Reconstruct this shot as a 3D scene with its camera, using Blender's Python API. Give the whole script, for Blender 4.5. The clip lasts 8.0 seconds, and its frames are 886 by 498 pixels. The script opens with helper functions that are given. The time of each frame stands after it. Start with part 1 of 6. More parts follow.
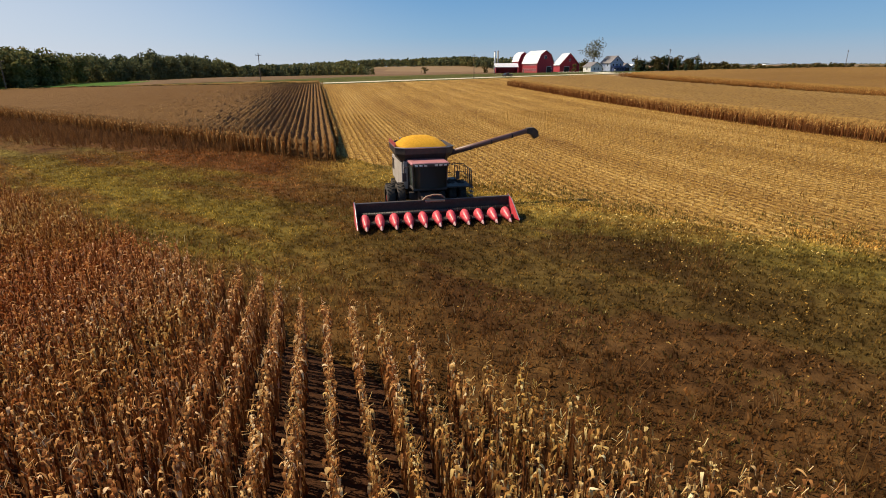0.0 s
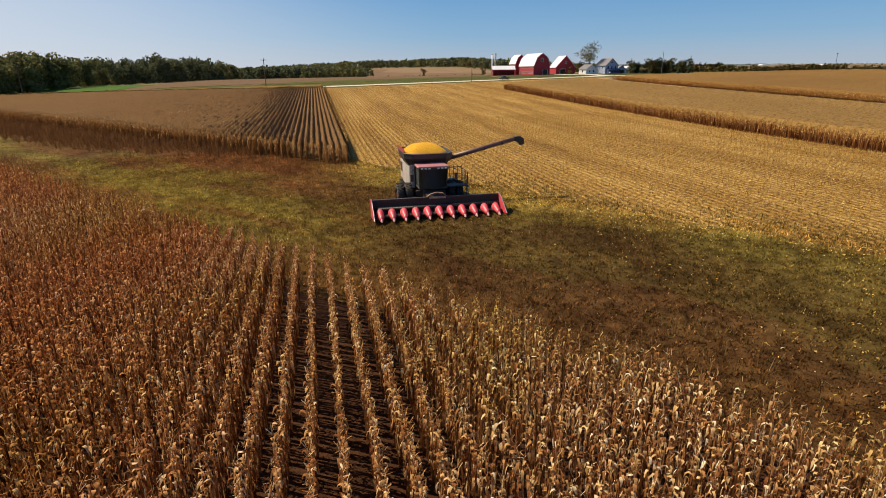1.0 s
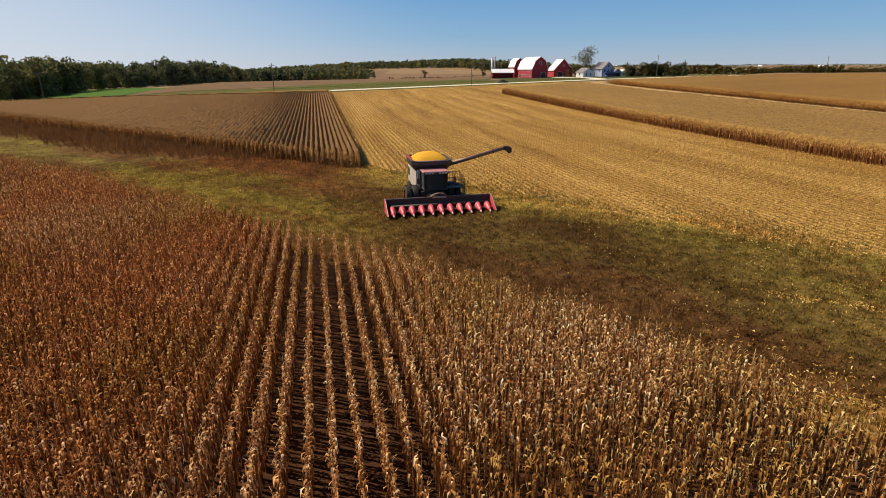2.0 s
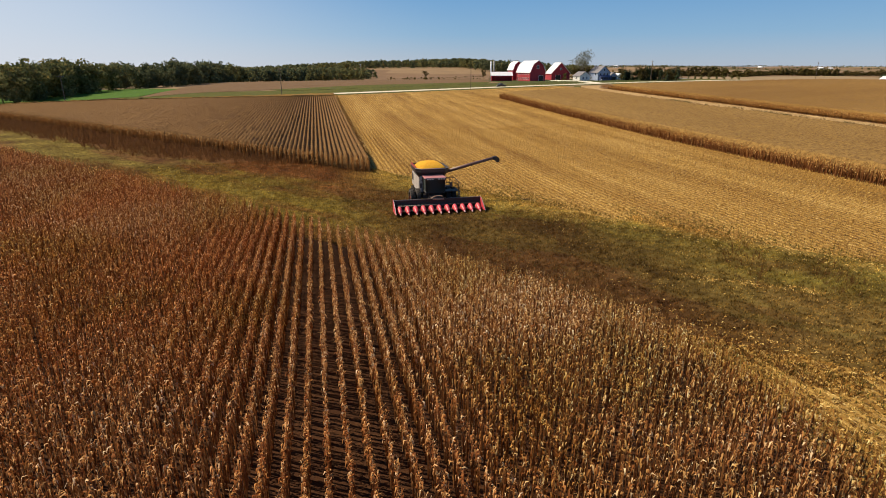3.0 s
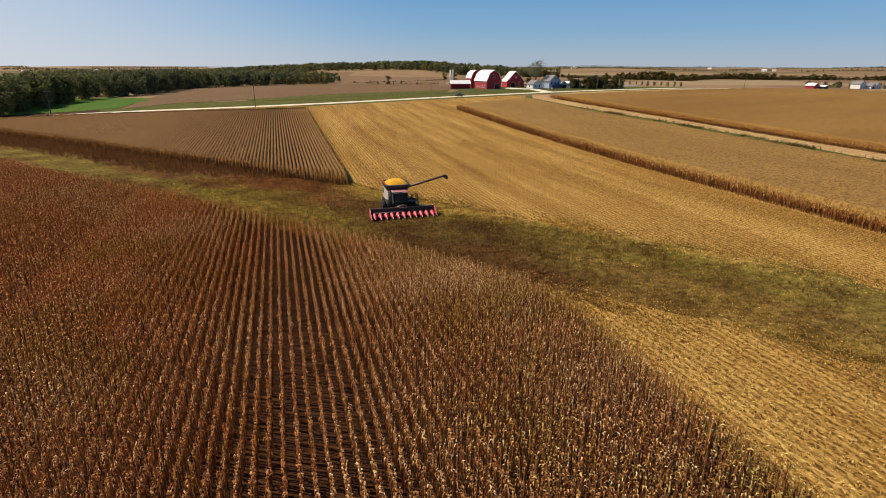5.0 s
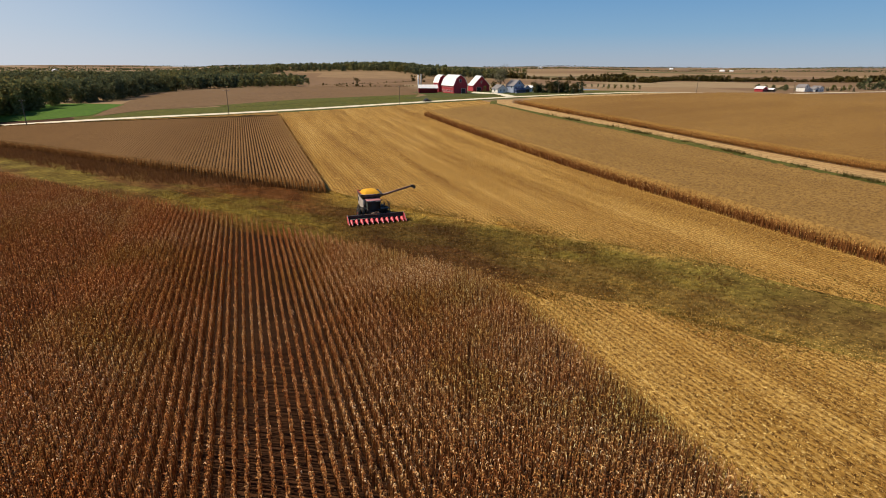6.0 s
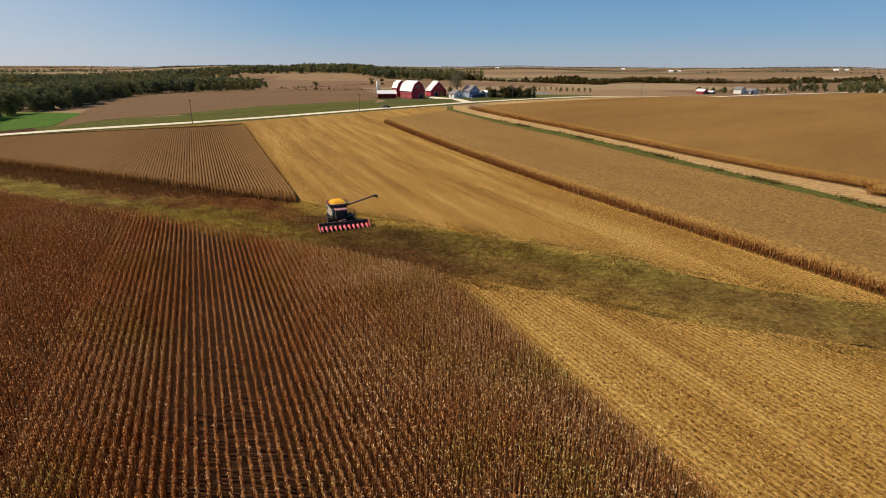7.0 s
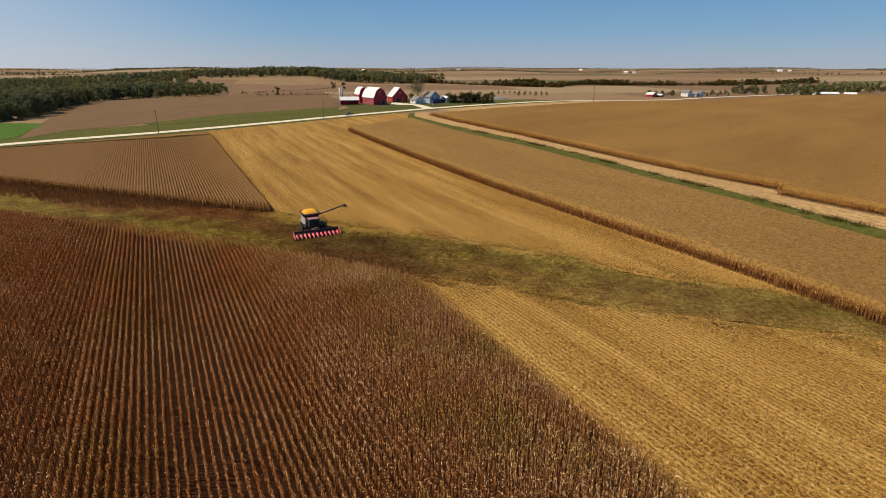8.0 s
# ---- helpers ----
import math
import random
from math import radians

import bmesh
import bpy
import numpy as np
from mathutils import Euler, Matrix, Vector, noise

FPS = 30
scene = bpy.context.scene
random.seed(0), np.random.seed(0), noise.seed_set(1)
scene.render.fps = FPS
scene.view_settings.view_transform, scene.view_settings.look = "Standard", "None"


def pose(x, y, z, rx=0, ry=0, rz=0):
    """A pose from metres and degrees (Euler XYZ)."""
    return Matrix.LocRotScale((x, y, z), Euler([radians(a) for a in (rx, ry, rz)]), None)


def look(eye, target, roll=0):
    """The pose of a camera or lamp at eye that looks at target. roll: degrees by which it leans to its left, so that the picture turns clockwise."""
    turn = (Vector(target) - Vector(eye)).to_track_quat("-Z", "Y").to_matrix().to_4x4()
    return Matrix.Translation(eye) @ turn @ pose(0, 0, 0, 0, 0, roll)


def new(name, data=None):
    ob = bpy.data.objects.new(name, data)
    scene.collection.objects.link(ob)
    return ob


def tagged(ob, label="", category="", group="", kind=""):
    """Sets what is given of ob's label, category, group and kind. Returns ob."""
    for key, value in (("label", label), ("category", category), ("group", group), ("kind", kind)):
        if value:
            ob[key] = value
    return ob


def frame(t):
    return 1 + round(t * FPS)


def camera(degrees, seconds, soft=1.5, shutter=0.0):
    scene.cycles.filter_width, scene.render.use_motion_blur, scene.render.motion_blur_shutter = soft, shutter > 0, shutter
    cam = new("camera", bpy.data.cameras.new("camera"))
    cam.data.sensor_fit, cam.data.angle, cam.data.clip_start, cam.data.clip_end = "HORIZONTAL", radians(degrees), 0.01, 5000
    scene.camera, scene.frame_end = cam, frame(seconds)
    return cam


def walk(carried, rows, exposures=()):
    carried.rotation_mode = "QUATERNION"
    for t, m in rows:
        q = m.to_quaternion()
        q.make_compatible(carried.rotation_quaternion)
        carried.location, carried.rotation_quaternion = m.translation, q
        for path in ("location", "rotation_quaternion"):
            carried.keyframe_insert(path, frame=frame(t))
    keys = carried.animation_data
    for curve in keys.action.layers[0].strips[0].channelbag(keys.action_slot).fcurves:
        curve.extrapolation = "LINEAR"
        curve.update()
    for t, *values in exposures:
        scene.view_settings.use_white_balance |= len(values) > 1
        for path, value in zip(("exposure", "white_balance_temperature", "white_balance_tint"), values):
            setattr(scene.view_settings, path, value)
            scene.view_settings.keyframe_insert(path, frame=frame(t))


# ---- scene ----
cam = camera(78.10, 8.0, soft=0.95)
PATH = [
    (0, 0.000, 0.000, 9.400, 71.917, 0.347, -12.602),
    (0.5, -0.818, -3.334, 10.070, 71.913, 0.323, -12.662),
    (1, -1.763, -7.066, 10.820, 71.933, 0.409, -12.767),
    (1.5, -2.748, -11.118, 11.684, 71.979, 0.475, -12.774),
    (3, -5.816, -25.825, 15.515, 71.763, -0.044, -12.623),
    (3.5, -6.870, -30.851, 16.937, 71.796, -0.187, -12.820),
    (4, -7.928, -36.157, 18.559, 71.745, -0.200, -13.591),
    (4.5, -9.108, -41.599, 20.174, 71.706, -0.181, -14.962),
    (6, -13.346, -58.567, 26.197, 71.598, -0.323, -19.526),
    (6.5, -15.277, -64.918, 28.587, 71.545, -0.315, -21.503),
    (7, -17.405, -71.407, 31.041, 71.570, -0.250, -23.659),
    (7.5, -19.688, -77.468, 33.459, 71.586, -0.239, -25.943),
    (8, -22.102, -83.173, 35.738, 71.641, -0.110, -27.513),
]
walk(cam, [(t, pose(x, y, z, rx, ry, rz)) for t, x, y, z, rx, ry, rz in PATH], ((0, 0.36), (3, 0.38), (4.5, 0.33), (6, 0.25), (8, 0.18)))

# ---- light ----
SUN_FROM = Vector((-0.64, 0.36, 0.86)).normalized()
world = bpy.data.worlds.new("sky")
scene.world = world
world.use_nodes = True
wn = world.node_tree
sky = wn.nodes.new("ShaderNodeTexSky")
sky.sky_type, sky.sun_disc = "NISHITA", False
sky.sun_elevation = math.asin(SUN_FROM.z)
sky.sun_rotation = math.atan2(SUN_FROM.x, SUN_FROM.y)
sky.air_density, sky.dust_density, sky.ozone_density = 1.0, 0.3, 5.0
# clear autumn air: the sky model softened by pale haze low down
wco = wn.nodes.new("ShaderNodeTexCoord")
wsep = wn.nodes.new("ShaderNodeSeparateXYZ")
wn.links.new(wco.outputs["Generated"], wsep.inputs[0])
whaze = wn.nodes.new("ShaderNodeValToRGB")
for k, (at, c) in enumerate([(0.0, (4.6, 5.4, 6.9)), (1.0, (0.6, 1.4, 3.4)), (0.055, (2.3, 4.5, 7.3)), (0.13, (1.2, 3.5, 6.9)), (0.5, (0.8, 2.1, 4.6))]):
    e = whaze.color_ramp.elements[k] if k < 2 else whaze.color_ramp.elements.new(at)
    e.color = (*[v * 0.1 for v in c], 1)
wn.links.new(wsep.outputs[2], whaze.inputs[0])
wgain = wn.nodes.new("ShaderNodeVectorMath")
wgain.operation = "SCALE"
wgain.inputs["Scale"].default_value = 10.0
wn.links.new(whaze.outputs[0], wgain.inputs[0])
wmix = wn.nodes.new("ShaderNodeMix")
wmix.data_type = "RGBA"
wmix.inputs[0].default_value = 0.72
wn.links.new(sky.outputs[0], wmix.inputs[6])
wn.links.new(wgain.outputs[0], wmix.inputs[7])
# the sky pales towards the sun, most of all low down
wdot = wn.nodes.new("ShaderNodeVectorMath")
wdot.operation = "DOT_PRODUCT"
wdot.inputs[1].default_value = (-0.9, 0.44, -0.9)
wn.links.new(wco.outputs["Generated"], wdot.inputs[0])
wside = wn.nodes.new("ShaderNodeMapRange")
wside.interpolation_type = "SMOOTHSTEP"
wside.inputs["From Min"].default_value, wside.inputs["From Max"].default_value = 0.1, 1.0
wside.inputs["To Min"].default_value, wside.inputs["To Max"].default_value = 0.0, 0.9
wn.links.new(wdot.outputs["Value"], wside.inputs["Value"])
wpale = wn.nodes.new("ShaderNodeMix")
wpale.data_type = "RGBA"
wn.links.new(wside.outputs[0], wpale.inputs[0])
wn.links.new(wmix.outputs[2], wpale.inputs[6])
wpale.inputs[7].default_value = (7.6, 8.0, 8.8, 1)
wn.links.new(wpale.outputs[2], wn.nodes["Background"].inputs[0])
wn.nodes["Background"].inputs[1].default_value = 0.071
sun = new("sun", bpy.data.lights.new("sun", "SUN"))
sun.data.energy, sun.data.angle, sun.data.color = 5.0, radians(0.6), (1.0, 0.86, 0.645)
sun.matrix_world = look(SUN_FROM * 300, (0, 0, 0))

# ---- material helpers ----


def nodes_of(name):
    m = bpy.data.materials.new(name)
    m.use_nodes = True
    return m, m.node_tree, m.node_tree.nodes["Principled BSDF"]


def ramp_node(nt, stops):
    r = nt.nodes.new("ShaderNodeValToRGB")
    e = r.color_ramp.elements
    while len(e) < len(stops):
        e.new(0.5)
    for k, (p, c) in enumerate(stops):
        e[k].position, e[k].color = p, (*c, 1)
    return r


def noise_node(nt, vec, scale, detail=4.0, rough=0.6):
    n = nt.nodes.new("ShaderNodeTexNoise")
    n.inputs["Scale"].default_value, n.inputs["Detail"].default_value, n.inputs["Roughness"].default_value = scale, detail, rough
    nt.links.new(vec, n.inputs["Vector"])
    return n.outputs["Fac"]


def mix_node(nt, fac, a, b, kind="MIX"):
    m = nt.nodes.new("ShaderNodeMix")
    m.data_type, m.blend_type = "RGBA", kind
    for sock, v in ((m.inputs[0], fac), (m.inputs[6], a), (m.inputs[7], b)):
        if hasattr(v, "is_linked"):
            nt.links.new(v, sock)
        elif isinstance(v, tuple):
            sock.default_value = (*v, 1)
        else:
            sock.default_value = v
    return m.outputs[2]


def bump_node(nt, bsdf, height, strength, dist=0.02):
    b = nt.nodes.new("ShaderNodeBump")
    b.inputs["Strength"].default_value, b.inputs["Distance"].default_value = strength, dist
    nt.links.new(height, b.inputs["Height"])
    nt.links.new(b.outputs[0], bsdf.inputs["Normal"])


def place_vec(nt, stretch=(1, 1, 1), turn=0.0):
    g = nt.nodes.new("ShaderNodeNewGeometry")
    m = nt.nodes.new("ShaderNodeMapping")
    m.inputs["Scale"].default_value = stretch
    spin = nt.nodes.new("ShaderNodeVectorRotate")
    spin.rotation_type = "Z_AXIS"
    spin.inputs["Angle"].default_value = radians(turn)
    nt.links.new(g.outputs["Position"], spin.inputs["Vector"])
    nt.links.new(spin.outputs[0], m.inputs["Vector"])
    return m.outputs[0], g


def leafy(name, stops, patch_colour, patch_scale=0.06, patch_amount=0.6, translucent=0.3, rough=0.7, patch_range=(0.45, 0.65), drift_x=None, green=None):
    """Leaves: each its own tone, larger drifts of another colour, light coming through."""
    m, nt, bsdf = nodes_of(name)
    vec, geo = place_vec(nt)
    own = ramp_node(nt, stops)
    nt.links.new(geo.outputs["Random Per Island"], own.inputs[0])
    drift = ramp_node(nt, [(patch_range[0], (0, 0, 0)), (patch_range[1], (1, 1, 1))])
    spot = noise_node(nt, vec, patch_scale, 3)
    if drift_x:
        axes = nt.nodes.new("ShaderNodeSeparateXYZ")
        nt.links.new(vec, axes.inputs[0])
        across = nt.nodes.new("ShaderNodeMapRange")
        across.inputs["From Min"].default_value, across.inputs["From Max"].default_value = drift_x
        across.inputs["To Min"].default_value, across.inputs["To Max"].default_value = 0.14, -0.16
        nt.links.new(axes.outputs[0], across.inputs["Value"])
        both = nt.nodes.new("ShaderNodeMath")
        nt.links.new(spot, both.inputs[0])
        nt.links.new(across.outputs[0], both.inputs[1])
        spot = both.outputs[0]
    nt.links.new(spot, drift.inputs[0])
    half = nt.nodes.new("ShaderNodeMath")
    half.operation = "MULTIPLY"
    half.inputs[1].default_value = patch_amount
    nt.links.new(drift.outputs[0], half.inputs[0])
    c = mix_node(nt, half.outputs[0], own.outputs[0], patch_colour, "MULTIPLY")
    if green:
        spots = ramp_node(nt, [(0.5, (0, 0, 0)), (0.66, (0.85, 0.85, 0.85))])
        nt.links.new(noise_node(nt, vec, 0.085, 4, 0.6), spots.inputs[0])
        c = mix_node(nt, spots.outputs[0], c, green, "MULTIPLY")
    fine = noise_node(nt, vec, 9.0, 3)
    c = mix_node(nt, 0.35, c, fine, "OVERLAY")
    nt.links.new(c, bsdf.inputs["Base Color"])
    bsdf.inputs["Roughness"].default_value = rough
    bsdf.inputs["Specular IOR Level"].default_value = 0.06
    if translucent:
        tr = nt.nodes.new("ShaderNodeBsdfTranslucent")
        nt.links.new(c, tr.inputs[0])
        mx = nt.nodes.new("ShaderNodeMixShader")
        mx.inputs[0].default_value = translucent
        nt.links.new(bsdf.outputs[0], mx.inputs[1])
        nt.links.new(tr.outputs[0], mx.inputs[2])
        nt.links.new(mx.outputs[0], nt.nodes["Material Output"].inputs[0])
    return m


def soil(name, a, b, c, big, fine, stretch=(1, 1, 1), bump=0.6, tracks=0.0, turn=0.0):
    """Ground cover: two-scale drifts of three colours, fine grain, and, with tracks, faint wheel tracks along y."""
    m, nt, bsdf = nodes_of(name)
    vec, geo = place_vec(nt, stretch, turn)
    raw, _ = place_vec(nt)
    f1 = ramp_node(nt, [(0.35, (0, 0, 0)), (0.65, (1, 1, 1))])
    nt.links.new(noise_node(nt, vec, big, 5), f1.inputs[0])
    f2 = ramp_node(nt, [(0.43, (0, 0, 0)), (0.6, (1, 1, 1))])
    nt.links.new(noise_node(nt, raw, fine, 6, 0.75), f2.inputs[0])
    col = mix_node(nt, f1.outputs[0], a, b)
    col = mix_node(nt, f2.outputs[0], col, c)
    if tracks:
        w = nt.nodes.new("ShaderNodeTexWave")
        w.wave_type, w.bands_direction = "BANDS", "X"
        w.inputs["Scale"].default_value = 0.314159 / tracks
        w.inputs["Distortion"].default_value = 0.5
        w.inputs["Detail"].default_value = 4
        w.inputs["Detail Scale"].default_value = 0.6
        nt.links.new(raw, w.inputs["Vector"])
        r = ramp_node(nt, [(0.1, (0.90, 0.88, 0.85)), (0.9, (1.05, 1.05, 1.04))])
        nt.links.new(w.outputs["Fac"], r.inputs[0])
        col = mix_node(nt, 1.0, col, r.outputs[0], "MULTIPLY")
    nt.links.new(col, bsdf.inputs["Base Color"])
    bsdf.inputs["Roughness"].default_value = 0.95
    bsdf.inputs["Specular IOR Level"].default_value = 0.1
    bump_node(nt, bsdf, noise_node(nt, raw, fine * 1.7, 5, 0.8), bump, 0.08)
    return m


def paint(name, a, b=None, rough=0.45, metal=0.0, scale=1.2, bump=0.05, dirt=0.35, dirt_colour=(0.16, 0.10, 0.055)):
    """Painted or bare hard surface with drifts of tone and a film of field dust."""
    m, nt, bsdf = nodes_of(name)
    tc = nt.nodes.new("ShaderNodeTexCoord")
    vec = tc.outputs["Object"]
    f = ramp_node(nt, [(0.35, (0, 0, 0)), (0.68, (1, 1, 1))])
    nt.links.new(noise_node(nt, vec, scale, 5), f.inputs[0])
    col = mix_node(nt, f.outputs[0], a, b or tuple(v * 0.75 for v in a))
    d = ramp_node(nt, [(0.42, (0, 0, 0)), (0.75, (dirt, dirt, dirt))])
    nt.links.new(noise_node(nt, vec, scale * 4.3, 6, 0.7), d.inputs[0])
    col = mix_node(nt, d.outputs[0], col, dirt_colour)
    info = nt.nodes.new("ShaderNodeObjectInfo")
    tone = ramp_node(nt, [(0, (0.88, 0.88, 0.88)), (1, (1.06, 1.06, 1.06))])
    nt.links.new(info.outputs["Random"], tone.inputs[0])
    col = mix_node(nt, 1.0, col, tone.outputs[0], "MULTIPLY")
    nt.links.new(col, bsdf.inputs["Base Color"])
    bsdf.inputs["Roughness"].default_value, bsdf.inputs["Metallic"].default_value = rough, metal
    if bump:
        bump_node(nt, bsdf, noise_node(nt, vec, scale * 14, 4), bump, 0.02)
    return m


M_SOIL = soil("field_soil", (0.056, 0.023, 0.010), (0.075, 0.032, 0.012), (0.040, 0.017, 0.008), 0.5, 6.0)
def farmland(name):
    """Far fields: a patchwork of crops, stubble and pasture."""
    m, nt, bsdf = nodes_of(name)
    vec, geo = place_vec(nt, (1, 2.3, 1), 14)
    cell = nt.nodes.new("ShaderNodeTexVoronoi")
    cell.distance = "CHEBYCHEV"
    cell.inputs["Scale"].default_value = 0.0019
    cell.inputs["Randomness"].default_value = 0.8
    nt.links.new(vec, cell.inputs["Vector"])
    pick = nt.nodes.new("ShaderNodeSeparateColor")
    nt.links.new(cell.outputs["Color"], pick.inputs[0])
    r = ramp_node(nt, [(0.0, (0.175, 0.108, 0.06)), (0.3, (0.225, 0.148, 0.08)), (0.55, (0.19, 0.123, 0.063)), (0.72, (0.26, 0.185, 0.104)), (0.85, (0.15, 0.097, 0.053)), (0.93, (0.10, 0.095, 0.038))])
    r.color_ramp.interpolation = "CONSTANT"
    nt.links.new(pick.outputs[0], r.inputs[0])
    col = mix_node(nt, 0.45, r.outputs[0], noise_node(nt, vec, 0.03, 5), "OVERLAY")
    nt.links.new(col, bsdf.inputs["Base Color"])
    bsdf.inputs["Roughness"].default_value = 0.95
    bsdf.inputs["Specular IOR Level"].default_value = 0.1
    bump_node(nt, bsdf, noise_node(nt, vec, 0.3, 4), 0.3, 0.3)
    return m


def stubble(name):
    """Cut corn ground: straw strewn in clumps along the drill rows, dark soil showing between, paler and redder passes of the machine."""
    m, nt, bsdf = nodes_of(name)
    raw, geo = place_vec(nt)
    clump, _ = place_vec(nt, (1.5, 0.75, 1))
    long, _ = place_vec(nt, (1, 0.02, 1))
    drift, _ = place_vec(nt, (1, 0.12, 1))
    tone = ramp_node(nt, [(0.36, (0.33, 0.184, 0.040)), (0.5, (0.405, 0.235, 0.054)), (0.64, (0.48, 0.297, 0.082))])
    nt.links.new(noise_node(nt, drift, 0.16, 4), tone.inputs[0])
    speck = noise_node(nt, clump, 2.6, 6, 0.75)
    dark = ramp_node(nt, [(0.42, (0.25, 0.185, 0.12)), (0.53, (1, 1, 1))])
    nt.links.new(speck, dark.inputs[0])
    col = mix_node(nt, 1.0, tone.outputs[0], dark.outputs[0], "MULTIPLY")
    pale = ramp_node(nt, [(0.55, (0, 0, 0)), (0.66, (0.85, 0.85, 0.85))])
    nt.links.new(noise_node(nt, clump, 3.7, 4, 0.65), pale.inputs[0])
    col = mix_node(nt, pale.outputs[0], col, (0.56, 0.385, 0.145))
    w = nt.nodes.new("ShaderNodeTexWave")
    w.wave_type, w.bands_direction = "BANDS", "X"
    w.inputs["Scale"].default_value = 0.314159 / 0.762
    w.inputs["Distortion"].default_value, w.inputs["Detail"].default_value, w.inputs["Detail Scale"].default_value = 1.1, 3, 1.8
    nt.links.new(raw, w.inputs["Vector"])
    r = ramp_node(nt, [(0.2, (0.72, 0.65, 0.56)), (0.7, (1.06, 1.06, 1.06))])
    nt.links.new(w.outputs["Fac"], r.inputs[0])
    col = mix_node(nt, 1.0, col, r.outputs[0], "MULTIPLY")
    passes = ramp_node(nt, [(0.35, (0.79, 0.735, 0.65)), (0.5, (1, 1, 1)), (0.65, (1.16, 1.2, 1.27))])
    nt.links.new(noise_node(nt, long, 0.33, 4, 0.62), passes.inputs[0])
    col = mix_node(nt, 1.0, col, passes.outputs[0], "MULTIPLY")
    nt.links.new(col, bsdf.inputs["Base Color"])
    bsdf.inputs["Roughness"].default_value = 0.9
    bsdf.inputs["Specular IOR Level"].default_value = 0.1
    bump_node(nt, bsdf, speck, 1.0, 0.15)
    return m


M_STUBBLE = stubble("corn_stubble_ground")
M_VERGE = soil("verge_grass_ground", (0.065, 0.076, 0.02), (0.10, 0.092, 0.028), (0.048, 0.056, 0.014), 0.05, 0.7)
M_PASTURE = soil("bright_green_ground", (0.058, 0.12, 0.012), (0.072, 0.14, 0.015), (0.045, 0.092, 0.011), 0.03, 0.5)
M_WIDE = soil("wide_corn_canopy_ground", (0.29, 0.164, 0.045), (0.205, 0.11, 0.029), (0.145, 0.074, 0.02), 0.03, 1.9, (0.22, 1, 1), 1.0, turn=-18)
M_BLOCK = soil("tan_corn_row_ground", (0.205, 0.114, 0.045), (0.172, 0.093, 0.036), (0.118, 0.06, 0.022), 0.035, 2.4, (1, 0.5, 1), 1.0)
M_LANE = soil("lane_grass_ground", (0.085, 0.09, 0.013), (0.125, 0.108, 0.024), (0.052, 0.056, 0.011), 0.15, 0.6)
M_BEANS = soil("cut_bean_ground", (0.14, 0.083, 0.041), (0.118, 0.069, 0.033), (0.165, 0.10, 0.05), 0.02, 0.4)
M_GRAVEL = soil("gravel_road_ground", (0.74, 0.68, 0.53), (0.66, 0.59, 0.45), (0.56, 0.49, 0.37), 0.2, 5.0)
M_TAN = soil("tan_headland_ground", (0.50, 0.335, 0.155), (0.40, 0.255, 0.112), (0.27, 0.165, 0.07), 0.09, 0.9, (1, 0.4, 1), tracks=3.1)
M_CANOPY = soil("ripe_corn_canopy_ground", (0.30, 0.178, 0.054), (0.228, 0.13, 0.038), (0.13, 0.07, 0.021), 0.035, 1.9, (1, 0.35, 1), 1.0)


